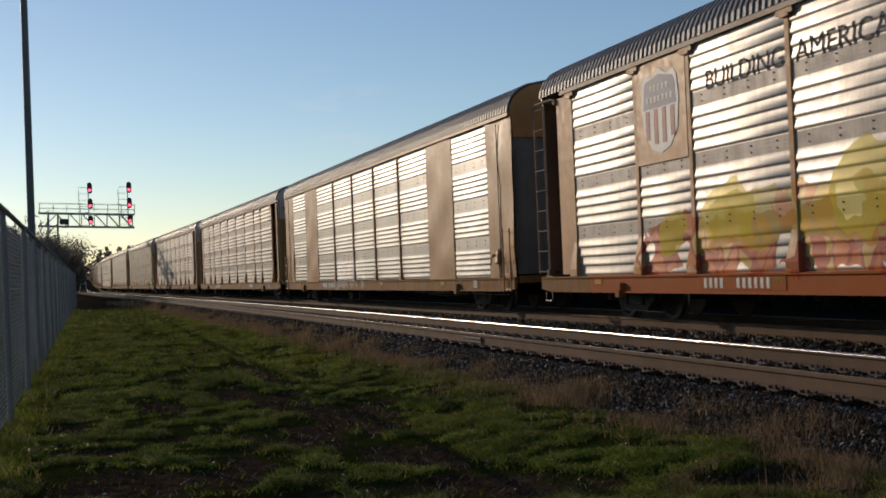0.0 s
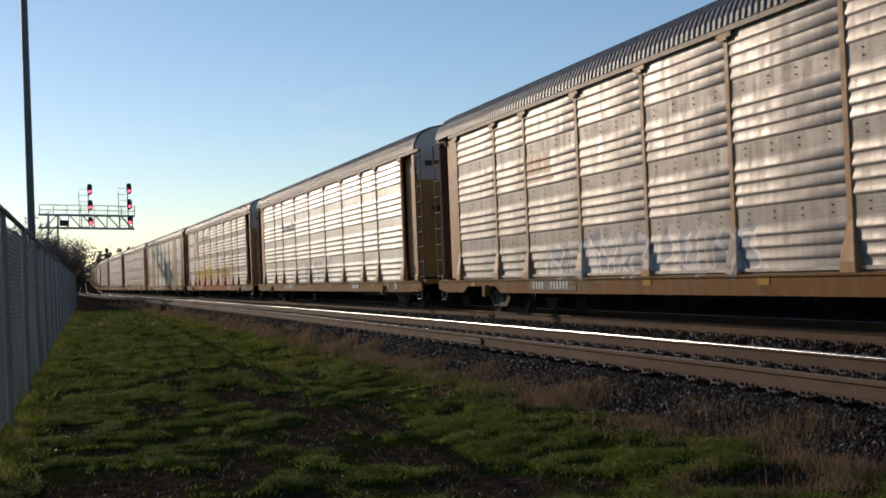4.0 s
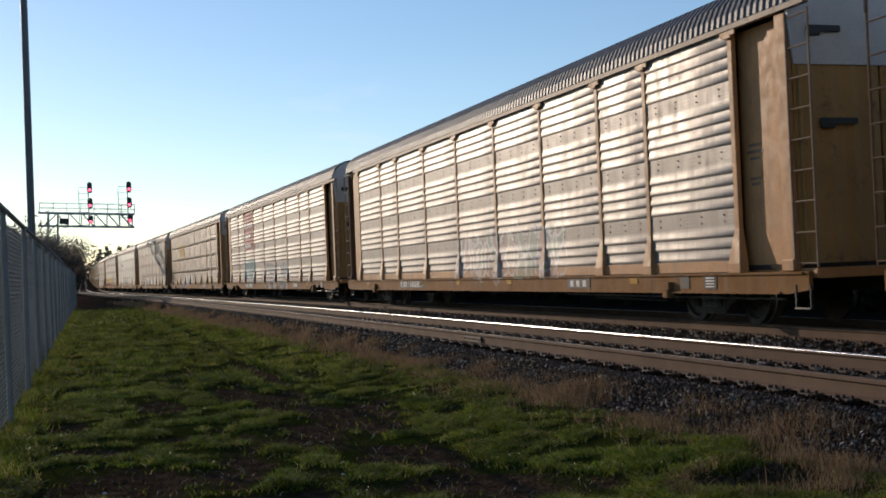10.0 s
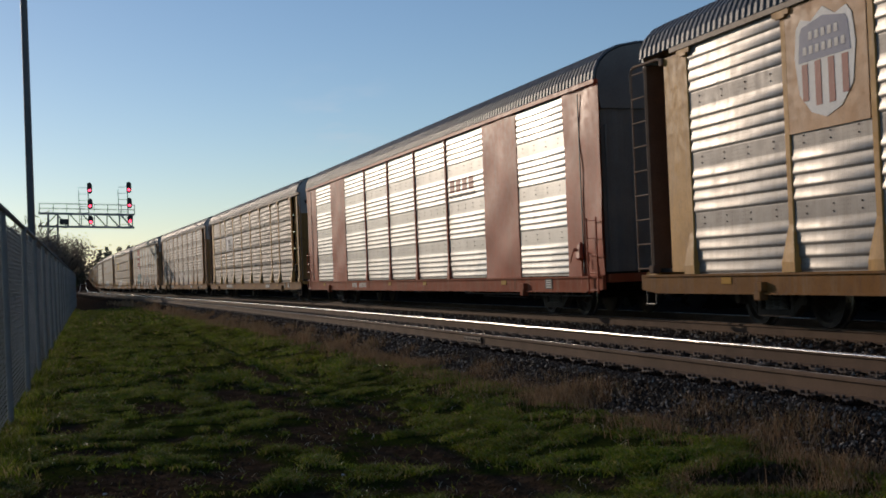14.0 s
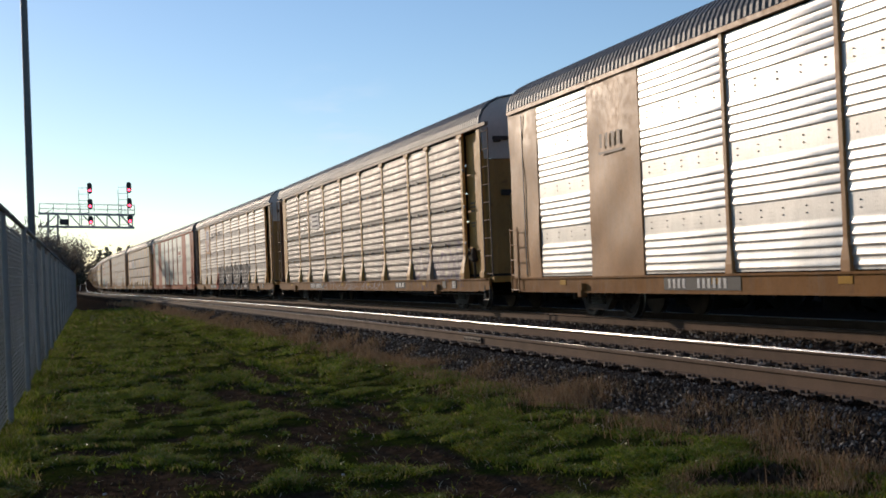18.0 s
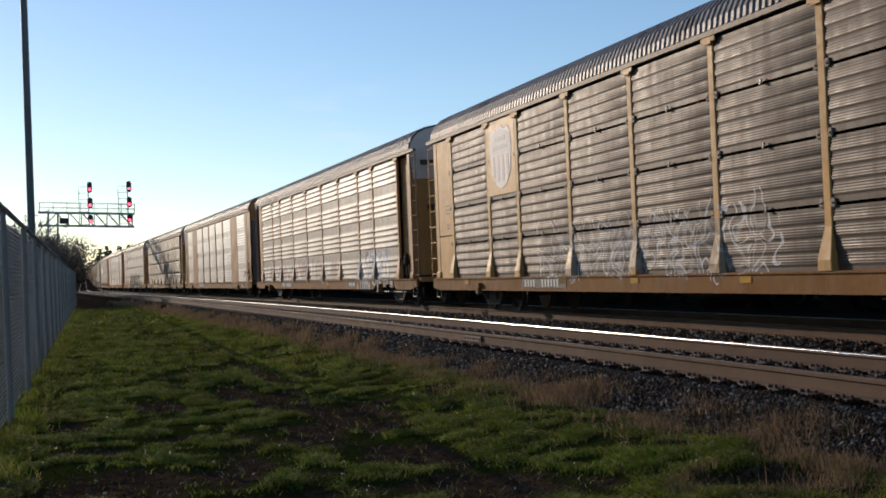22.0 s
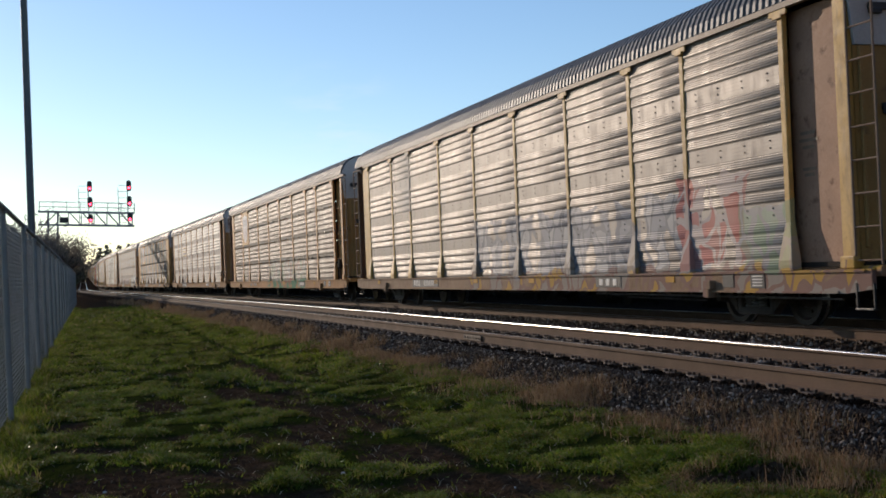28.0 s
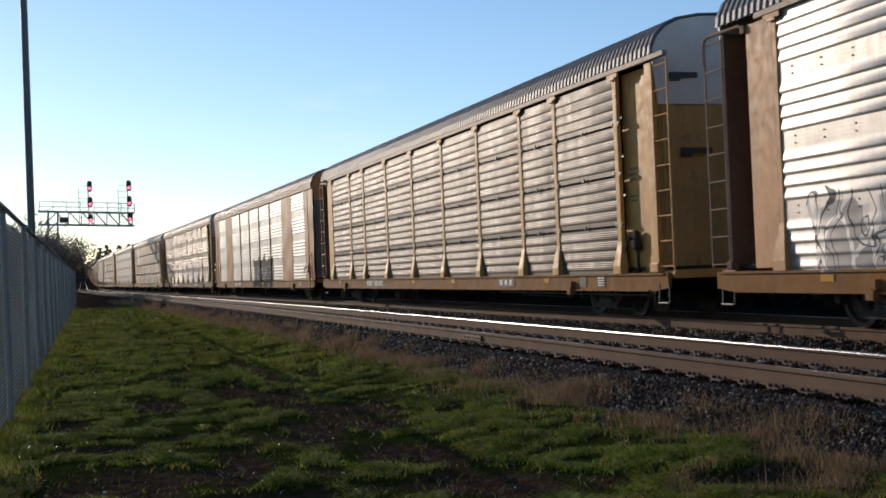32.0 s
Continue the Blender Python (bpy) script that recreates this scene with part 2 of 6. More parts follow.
# ---- mesh writing ----
class Shape:
    """Collects vertices and faces, with a material slot for each face."""

    def __init__(self):
        self.v, self.f, self.m = [], [], []

    def grid(self, rows, slot=0, close=False):
        """A skin over equal rows of points."""
        o, w = len(self.v), len(rows[0])
        for r in rows:
            self.v.extend(r)
        for i in range(len(rows) - 1):
            for j in range(w if close else w - 1):
                k = (j + 1) % w
                self.f.append((o + i * w + j, o + i * w + k, o + (i + 1) * w + k, o + (i + 1) * w + j))
                self.m.append(slot)
        return o

    def cap(self, ring, slot=0):
        o = len(self.v)
        self.v.extend(ring)
        self.f.append(tuple(range(o, o + len(ring))))
        self.m.append(slot)

    def box(self, c, s, slot=0, bevel=0.0, taper=1.0):
        """A box with its vertical edges bevelled; taper narrows its top."""
        hx, hy, hz = s[0] / 2, s[1] / 2, s[2] / 2
        b = min(bevel, hx * 0.9, hy * 0.9)
        base = [(hx, hy)]
        if b > 0:
            base = [(hx, hy - b), (hx - b, hy)]
        ring = []
        for sx, sy, rev in ((1, 1, 0), (-1, 1, 1), (-1, -1, 0), (1, -1, 1)):
            pts = [(x * sx, y * sy) for x, y in base]
            ring += pts[::-1] if rev else pts
        rows = []
        e = min(b, hz * 0.5)
        levels = [(-hz, 1.0 - (e / max(hx, hy) if b else 0)), (-hz + e, 1.0), (hz - e, taper), (hz, taper - (e / max(hx, hy) if b else 0))] if b else [(-hz, 1.0), (hz, taper)]
        for z, k in levels:
            rows.append([(c[0] + x * k, c[1] + y * k, c[2] + z) for x, y in ring])
        self.grid(rows, slot, True)
        self.cap(rows[0][::-1], slot)
        self.cap(rows[-1], slot)

    def tube(self, a, b, r0, r1=None, n=8, slot=0, caps=True):
        a, b = Vector(a), Vector(b)
        r1 = r0 if r1 is None else r1
        q = (b - a).to_track_quat("Z", "Y")
        ring = [q @ Vector((math.cos(t), math.sin(t), 0)) for t in (2 * math.pi * i / n for i in range(n))]
        lo, hi = [tuple(a + p * r0) for p in ring], [tuple(b + p * r1) for p in ring]
        self.grid([lo, hi], slot, True)
        if caps:
            self.cap(lo[::-1], slot)
            self.cap(hi, slot)

    def lathe(self, profile, n=24, slot=0, axis="X"):
        """Turns (along, radius) pairs round an axis."""
        rows = []
        for a, r in profile:
            row = []
            for i in range(n):
                t = 2 * math.pi * i / n
                c, s = r * math.cos(t), r * math.sin(t)
                row.append((a, c, s) if axis == "X" else (c, s, a))
            rows.append(row)
        self.grid(rows, slot, True)

    def plate(self, outline, x0, x1, slot=0):
        """An outline of (y, z) made thick between two x."""
        a, b = [(x0, y, z) for y, z in outline], [(x1, y, z) for y, z in outline]
        self.grid([a, b], slot, True)
        self.cap(a[::-1], slot)
        self.cap(b, slot)

    def mesh(self, name, smooth=False):
        me = bpy.data.meshes.new(name)
        me.from_pydata([tuple(p) for p in self.v], [], self.f)
        for i in range(max(self.m, default=0) + 1):
            me.materials.append(None)
        me.polygons.foreach_set("material_index", self.m)
        if smooth:
            me.polygons.foreach_set("use_smooth", [True] * len(self.f))
        me.update()
        return me


def put(name, mesh, mats, parent=None, m=None, label="", **tags):
    """Links a mesh as one object, its materials on the object, so that alike parts share the mesh."""
    ob = new(name, mesh)
    for i, mat in enumerate((mats if isinstance(mats, (list, tuple)) else [mats])[:len(ob.material_slots)]):
        ob.material_slots[i].link = "OBJECT"
        ob.material_slots[i].material = mat
    if parent:
        ob.parent = parent
    if m is not None:
        ob.matrix_basis = m
    return tagged(ob, label=label, **tags)


def thing(name, label, category, m=None, group="", kind=""):
    ob = new(name)
    ob.empty_display_size = 0.2
    if m is not None:
        ob.matrix_basis = m
    return tagged(ob, label=label, category=category, group=group, kind=kind)


def loose(name, verts, faces, mat, label, category, kind="stuff", parent=None):
    me = bpy.data.meshes.new(name)
    me.from_pydata(verts, [], faces)
    me.materials.append(mat)
    ob = new(name, me)
    if parent:
        ob.parent = parent
    return tagged(ob, label=label, category=category, kind=kind)


# ---- the line of the railway ----
BEND, EASE, END = -0.00081984, 7.18996e-6, 228.0
NEAR_RAIL, GAUGE, SPACING = 6.263, 1.505, 4.0346
NEAR_MID = NEAR_RAIL + GAUGE / 2
TRAIN_MID = NEAR_MID + SPACING


def shift(y):
    """Sideways set of the line at a distance y along it."""
    if y < -10:
        return shift(-10) + (y + 10) * (BEND * -10 + EASE * 50)
    y = min(y, END)
    return BEND * y * y / 2 + EASE * y ** 3 / 6


def climb(y):
    """The far line climbs gently."""
    d = max(0.0, y - 225.0)
    return 0.011 * d * d / (d + 60.0)


def on_line(y, mid=TRAIN_MID):
    return Vector((mid + shift(y), y, RAIL + climb(y)))


# ---- ground ----
# muddy spots; the slim one at (2.7, 20.0) paints in the fence rail's shadow
MUD_AND_SHADE = [(2.15, 15.5, 0.55, 2.0), (2.85, 13.2, 0.6, 1.6), (2.15, 11.5, 0.75, 0.95), (1.3, 10.3, 0.4, 0.6), (0.4, 9.6, 0.9, 1.0), (1.3, 8.4, 1.1, 0.35),
       (2.65, 9.8, 0.45, 0.8), (2.75, 8.3, 0.55, 0.8), (-0.2, 13.7, 0.3, 0.5), (0.9, 15.1, 0.4, 1.0), (0.1, 11.6, 0.5, 0.35), (2.7, 20.0, 0.22, 3.0), (4.3, 7.0, 0.42, 0.40), (1.6, 20.0, 0.5, 0.5)]


def mud_at(x, y):
    k = 0.0
    for mx, my, rx, ry in MUD_AND_SHADE:
        k = max(k, 1.3 - math.hypot((x - mx) / rx, (y - my) / ry))
    return k + 0.9 * (noise.noise((x * 1.9, y * 1.1, 3.0)) + 0.5 * noise.noise((x * 5, y * 3.5, 7.0)))


TOE, CREST = 5.0, 5.64   # where the stone begins beside the near track, and where it is level


def lie(x, y):
    """Height of the ground and how stony it is."""
    u = x - shift(y)
    far = CREST - u if u < 14 else u - 24.0
    edge = CREST - TOE + 0.10 * noise.noise((y * 1.2, 4.0, 0.0))
    k = min(max(1.0 - far / edge, 0.0), 1.0)
    z = k * (RAIL - 0.205) * (0.75 + 0.25 * k)
    if y < 120:
        soft = 1.0 if u < TOE else 0.3
        z += soft * (0.020 * noise.noise((x * 0.8, y * 0.8, 0.0)) + 0.013 * noise.noise((x * 3.1, y * 3.1, 5.0)))
        if u < TOE:
            z -= 0.05 * min(max(mud_at(x, y), 0.0), 1.0)
            z -= 0.16 * max(0.0, 1 - math.hypot((x - 4.3) / 0.45, (y - 7.0) / 0.42))
            z += 0.10 * math.exp(-((u - 4.6) / 0.8) ** 2)
    return z + climb(y), min(max(1.25 - far / edge, 0.0), 1.0)


def steps(*spans):
    out = []
    for a, b, d in spans:
        out += list(np.arange(a, b, d))
    return out


RAIL_LINES = (NEAR_RAIL, NEAR_RAIL + GAUGE, NEAR_RAIL + SPACING, NEAR_RAIL + SPACING + GAUGE)


def build_ground():
    us = steps((-2600, -600, 500), (-600, -100, 100), (-100, -20, 16), (-20, -4, 2), (-4, -2, 0.5), (-2, 6.2, 0.12), (6.2, 14, 0.4), (14, 30, 3), (30, 120, 20), (120, 700, 120), (700, 3001, 460))
    ys = steps((-1600, -200, 350), (-200, -20, 20), (-20, 4, 2), (4, 16, 0.12), (16, 30, 0.3), (30, 60, 1), (60, 140, 4), (140, 400, 10), (400, 1200, 100), (1200, 4300, 500))
    verts, mud, stone, rust = [], [], [], []
    for y in ys:
        for u in us:
            x = u + (shift(y) if abs(u) < 200 else 0.0)
            z, k = lie(x, y)
            verts.append((x, y, z))
            stone.append(k)
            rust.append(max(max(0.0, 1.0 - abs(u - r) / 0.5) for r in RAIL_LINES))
            mud.append(min(max(mud_at(x, y), 0.0), 1.0) if 3 < y < 40 and -2 < x < 6 else (0.12 if y < 70 or y > 240 else 1.0))
    w = len(us)
    faces = [(i * w + j, i * w + j + 1, (i + 1) * w + j + 1, (i + 1) * w + j) for i in range(len(ys) - 1) for j in range(w - 1)]
    ob = loose("ground", verts, faces, M_GROUND, "rough trackside grass with bare muddy patches and ballast", "ground", "structure")
    for key, values in (("mud", mud), ("stone", stone), ("rust", rust)):
        ob.data.attributes.new(key, "FLOAT", "POINT").data.foreach_set("value", values)
    ob.data.polygons.foreach_set("use_smooth", [True] * len(faces))


build_ground()


# ---- grass ----
def fence_x(y):
    return -0.885 + 0.003 * y


def blades(count, place, tall, wide, lean, rng):
    """Tapering bent blades of three triangles each; place(rng) gives a root or None."""
    verts, faces = [], []
    made = 0
    while made < count:
        p = place(rng)
        if p is None:
            continue
        made += 1
        x, y, z, k = p
        h = tall * k * rng.uniform(0.55, 1.3)
        a, b = rng.uniform(0, 6.283), rng.uniform(0, 6.283)
        w = wide * rng.uniform(0.7, 1.3) * (0.6 + 0.4 * k)
        dx, dy = math.cos(a) * w, math.sin(a) * w
        ex, ey = math.cos(b) * lean * h, math.sin(b) * lean * h
        o = len(verts)
        verts += [(x - dx, y - dy, z - 0.01), (x + dx, y + dy, z - 0.01),
                  (x - dx * 0.7 + ex * 0.3, y - dy * 0.7 + ey * 0.3, z + h * 0.55), (x + dx * 0.7 + ex * 0.3, y + dy * 0.7 + ey * 0.3, z + h * 0.55),
                  (x + ex, y + ey, z + h)]
        faces += [(o, o + 1, o + 3, o + 2), (o + 2, o + 3, o + 4)]
    return verts, faces


def lawn(y0, y1, power, keep):
    def place(rng):
        y = y0 + (y1 - y0) * rng.random() ** power
        x = rng.uniform(-1.1 + 0.01 * y, min(TOE + 0.15, 0.9 + 0.62 * y) + shift(y))
        m = mud_at(x, y)
        tuft = noise.noise((x * 2.6, y * 2.6, 11.0)) + 0.6 * noise.noise((x * 0.7, y * 0.7, 21.0))
        if rng.random() < min(max(m * 2.6, 0.0), 0.985) or tuft < keep * rng.random() - 0.22:
            return None
        return x, y, lie(x, y)[0], 0.45 + 0.9 * max(0.0, tuft + 0.25)
    return place


def verge(y0, y1, power):
    def place(rng):
        y = y0 + (y1 - y0) * rng.random() ** power
        u = rng.gauss(TOE + 0.06, 0.34)
        x = u + shift(y)
        tuft = noise.noise((x * 1.4, y * 0.7, 31.0))
        if tuft < rng.uniform(-0.3, 0.35) or u > CREST - 0.1:
            return None
        return x, y, lie(x, y)[0], 0.6 + 0.9 * max(0.0, tuft + 0.1)
    return place


rng = random.Random(7)
for n, y0, y1, tall, wide in ((120000, 4.8, 17.0, 0.060, 0.0042), (60000, 17.0, 45.0, 0.08, 0.0085), (11000, 45.0, 76.0, 0.10, 0.03)):
    v, f = blades(n, lawn(y0, y1, 1.15, 0.25), tall, wide, 1.5, rng)
    loose("grass", v, f, M_GRASS, "short uneven green grass beside the fence", "grass")
def corner(rng):
    """Dead grass in the near corner and round the hole."""
    if rng.random() < 0.35:
        a = rng.uniform(0, 6.283)
        x, y = 4.3 + 0.55 * math.cos(a) * rng.uniform(0.9, 1.3), 7.0 + 0.5 * math.sin(a) * rng.uniform(0.9, 1.3)
    else:
        x, y = rng.uniform(4.2, 5.4), rng.uniform(5.2, 7.6)
        if math.hypot(x - 5.0, (y - 6.0) * 0.6) > rng.uniform(0.3, 0.9):
            return None
    return x, y, lie(x, y)[0], 0.8


def fence_foot(rng):
    """Longer grass that the mower leaves along the fence."""
    y = 10.0 + 70.0 * rng.random() ** 1.5
    x = fence_x(y) + abs(rng.gauss(0.06, 0.16))
    tuft = noise.noise((x * 1.5, y * 1.1, 41.0))
    return None if tuft < rng.uniform(-0.7, 0.1) else (x, y, lie(x, y)[0], 0.7 + max(0.0, tuft))


def straw_bits(rng):
    y = 5.0 + 25.0 * rng.random() ** 1.2
    x = rng.uniform(-0.7, TOE + 0.2)
    return x, y, lie(x, y)[0] + 0.012, 1.0


def leaflets(count, place, rng):
    """Small round weed leaves that lie nearly flat above the turf."""
    verts, faces = [], []
    while len(faces) < count:
        p = place(rng)
        if p is None:
            continue
        x, y, z, k = p
        s, h = rng.uniform(0.005, 0.012), rng.uniform(0.015, 0.05) * k
        q = Euler((rng.gauss(0, 0.5), rng.gauss(0, 0.5), rng.uniform(0, 6.28))).to_matrix()
        o = len(verts)
        for d in ((-s, 0, 0), (-0.5 * s, -0.8 * s, 0.1 * s), (0.6 * s, -0.7 * s, 0.1 * s), (s, 0, 0), (0.6 * s, 0.7 * s, 0.1 * s), (-0.5 * s, 0.8 * s, 0.1 * s)):
            e = q @ Vector(d)
            verts.append((x + e.x, y + e.y, z + h + e.z))
        faces.append(tuple(range(o, o + 6)))
    return verts, faces


v, f = leaflets(45000, lawn(4.8, 20.0, 1.2, 0.3), rng)
loose("clover", v, f, M_CLOVER, "small bright leaves of low weeds in the turf", "weeds")
v, f = blades(8000, fence_foot, 0.15, 0.005, 0.7, rng)
loose("grass", v, f, M_GRASS, "long uncut grass along the foot of the fence", "grass")
v, f = blades(2200, straw_bits, 0.03, 0.0035, 3.0, rng)
loose("straw", v, f, M_STRAW, "scattered pale bits of straw in the grass", "straw")
v, f = blades(2600, corner, 0.10, 0.0026, 0.7, rng)
loose("dry_grass", v, f, M_DRY, "bleached dead grass round a hole in the turf", "grass")
for n, y0, y1, tall, wide in ((11500, 6.6, 20.0, 0.16, 0.003), (9500, 20.0, 60.0, 0.22, 0.0062), (1600, 60.0, 95.0, 0.26, 0.02)):
    v, f = blades(n, verge(y0, y1, 1.1), tall, wide, 0.45, rng)
    loose("dry_grass", v, f, M_DRY, "dry brown grass along the edge of the ballast", "grass")


def pebbles(count, place, lo, hi, rng):
    verts, faces = [], []
    for _ in range(count):
        x, y, z = place(rng)
        s = rng.uniform(lo, hi)
        q = Euler((rng.uniform(0, 6), rng.uniform(0, 6), rng.uniform(0, 6))).to_matrix()
        o = len(verts)
        k = [rng.uniform(0.6, 1.3) for _ in range(6)]
        for i, d in enumerate(((1, 0, 0), (-1, 0, 0), (0, 0.8, 0), (0, -0.8, 0), (0.1, 0.1, 0.65), (-0.1, 0, -0.65))):
            p = q @ (Vector(d) * s * k[i])
            verts.append((x + p.x, y + p.y, z + p.z))
        faces += [(o, o + 2, o + 4), (o + 2, o + 1, o + 4), (o + 1, o + 3, o + 4), (o + 3, o, o + 4),
                  (o + 2, o, o + 5), (o + 1, o + 2, o + 5), (o + 3, o + 1, o + 5), (o, o + 3, o + 5)]
    return verts, faces


def bed(y0, y1, a, b, power=1.25):
    def place(rng):
        y = y0 + (y1 - y0) * rng.random() ** power
        x = rng.uniform(a, b) + shift(y)
        return x, y, lie(x, y)[0] + 0.012
    return place


for n, y0, y1, a, b, lo, hi in ((24000, 4.5, 22, TOE + 0.05, NEAR_RAIL - 0.36, 0.011, 0.032), (8000, 20, 60, TOE + 0.1, NEAR_RAIL - 0.3, 0.025, 0.05),
                                (2500, 7, 30, NEAR_RAIL + 0.1, NEAR_RAIL + 1.4, 0.02, 0.045), (6500, 7, 45, NEAR_RAIL + 1.6, NEAR_RAIL + 4.0, 0.022, 0.05)):
    v, f = pebbles(n, bed(y0, y1, a, b), lo, hi, rng)
    loose("ballast", v, f, M_STONE, "dark grey crushed-stone ballast under the tracks", "ballast")

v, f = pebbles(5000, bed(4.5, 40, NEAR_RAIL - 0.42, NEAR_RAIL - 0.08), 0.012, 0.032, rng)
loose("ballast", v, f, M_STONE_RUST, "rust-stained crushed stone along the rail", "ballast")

# pale scraps of litter on the grass
for i, (x, y, s) in enumerate(((3.34, 12.1, 0.03), (1.9, 9.2, 0.02), (2.9, 8.0, 0.018), (2.2, 40.0, 0.05), (0.1, 9.4, 0.02), (4.9, 6.6, 0.02))):
    sh = Shape()
    sh.box((0, 0, 0), (s * 1.6, s, s * 0.7), 0, s * 0.3)
    put("litter_scrap", sh.mesh("litter_scrap"), M_PALE, None, pose(x, y, lie(x, y)[0] + s * 0.3, 20, 10, 40 * i), "pale scrap of litter lying in the grass", category="litter", group="litter")


def earth_clods():
    v, f = [], []
    r = random.Random(5)
    for _ in range(500):
        a, d = r.uniform(0, 6.28), r.random() ** 0.6
        x, y = 4.28 + 0.44 * d * math.cos(a), 7.0 + 0.36 * d * math.sin(a)
        p, q = pebbles(1, lambda g: (x, y, lie(x, y)[0] + 0.02), 0.012, 0.045, r)
        o = len(v)
        v += p
        f += [tuple(i + o for i in t) for t in q]
    loose("dug_earth", v, f, M_SOIL, "dark clods of dug earth in a shallow hole", "earth")


earth_clods()


def turned_soil():
    r = random.Random(15)

    def place(g):
        while True:
            y = 5.0 + 15 * g.random() ** 1.3
            x = g.uniform(-0.8, 4.9)
            if mud_at(x, y) > 0.25:
                return x, y, lie(x, y)[0] + 0.004
    v, f = pebbles(4500, place, 0.005, 0.018, r)
    loose("mud_clods", v, f, M_SOIL, "small dark clods of churned mud", "earth")


turned_soil()


# ---- track ----
def rail_profile():
    """Section of a rail, its worn corner towards -x."""
    head = [(0.036, -0.014), (0.030, -0.004), (0.018, 0.0), (-0.015, 0.0), (-0.029, -0.0035), (-0.0335, -0.009), (-0.0352, -0.013), (-0.0366, -0.026)]
    rest = [(-0.036, -0.038), (-0.010, -0.050), (-0.010, -0.150), (-0.072, -0.168), (-0.072, -0.180),
            (0.072, -0.180), (0.072, -0.168), (0.010, -0.150), (0.010, -0.050), (0.036, -0.038)]
    return head + rest


def build_rail(track, mid, side, head_mat):
    ys = steps((-620, -60, 20), (-60, 0, 5), (0, 120, 1.5), (120, 420, 5), (420, 1250, 30))
    prof = rail_profile()
    sh = Shape()
    rows = []
    for y in ys:
        p = on_line(y, mid)
        rows.append([(p.x + side * (GAUGE / 2 + a), y, p.z + b) for a, b in prof][::side])
    sh.grid(rows, 1, True)
    n = len(prof)
    bright = (2, 3, 4, 5) if side > 0 else tuple(n - 2 - k for k in (2, 3, 4, 5))
    for i in range(len(sh.f)):
        if i % n in bright:
            sh.m[i] = 0
    me = sh.mesh("rail")
    me.polygons.foreach_set("use_smooth", [f.index % n in bright for f in me.polygons])
    put("rail", me, [head_mat, M_RAIL], track)


def tie_mesh():
    sh = Shape()
    sh.box((0, 0, -0.09), (2.6, 0.23, 0.18), 0, 0.012)
    return sh.mesh("tie")


def tie_plate_mesh():
    sh = Shape()
    sh.box((0, 0, 0.008), (0.34, 0.19, 0.018), 0, 0.006)
    for sx in (-1, 1):
        for sy in (-1, 1):
            sh.box((sx * 0.095, sy * 0.06, 0.028), (0.03, 0.022, 0.036), 0, 0.004)
        sh.box((sx * 0.11, 0.14, 0.012), (0.05, 0.05, 0.06), 0, 0.006)
    return sh.mesh("tie_plate")


TIE, TIE_PLATE = tie_mesh(), tie_plate_mesh()


def build_track(name, mid, heads, label, picked):
    track = thing(name, label, "railway track", kind="structure")
    for side, mat in zip((-1, 1), heads):
        build_rail(track, mid, side, mat)
    rest = Shape()
    r = random.Random(int(mid * 10))
    for i in range(520):
        y = 2.0 + i * 0.51
        p = on_line(y, mid)
        turn = r.uniform(-0.8, 0.8)
        if i < picked:
            put("tie", TIE, M_TIE, track, pose(p.x + r.uniform(-0.04, 0.04), y, p.z - 0.195 + r.uniform(-0.008, 0.004), 0, 0, turn))
            for side in (-1, 1):
                put("tie_plate", TIE_PLATE, M_PLATE, track, pose(p.x + side * GAUGE / 2, y, p.z - 0.194, 0, 0, turn))
        else:
            rest.box((p.x, y, p.z - 0.285), (2.6, 0.23, 0.18))
            for side in (-1, 1):
                rest.box((p.x + side * GAUGE / 2, y, p.z - 0.18), (0.34, 0.2, 0.04))
    ob = put("far_ties", rest.mesh("far_ties"), M_TIE, track, label="dark weathered wooden ties further along", kind="stuff")


build_track("track_near", NEAR_MID, (M_HEAD_WORN, M_HEAD), "empty railway track with brown rusty rails and polished heads", 130)
build_track("track_train", TRAIN_MID, (M_HEAD_WORN, M_HEAD_WORN), "railway track with rusty rails under the train", 90)


def joint_bar():
    sh = Shape()
    sh.box((0, 0, -0.10), (0.03, 0.9, 0.09), 0, 0.008)
    for k in range(6):
        sh.tube((-0.03, -0.36 + k * 0.145, -0.10), (0.0, -0.36 + k * 0.145, -0.10), 0.018, n=6)
    return sh.mesh("joint_bar")


JOINT = joint_bar()
near_track = bpy.data.objects["track_near"]
for side, y in ((-1, 18.6),):
    p = on_line(y, NEAR_MID)
    put("joint_bar", JOINT, M_PLATE, near_track, pose(p.x + side * GAUGE / 2 - 0.028, y, p.z))


# ---- fence ----
TOP = 2.47
PANEL = 4.1


def link_mesh():
    """Woven wire of one panel: zigzag wires with a little depth."""
    sh = Shape()
    pitch, n = 0.056, int(PANEL / 0.056)
    for i in range(n):
        y = (i + 0.5) * pitch
        pts = []
        for j in range(int((TOP - 0.08) / pitch * 1.0)):
            s = 1 if (j + i) % 2 else -1
            pts.append((0.010 * s, y + s * pitch * 0.5, 0.05 + j * pitch))
        for a, b in zip(pts, pts[1:]):
            sh.tube(a, b, 0.0019, n=3, caps=False)
    return sh.mesh("wire_mesh")


LINKS = link_mesh()


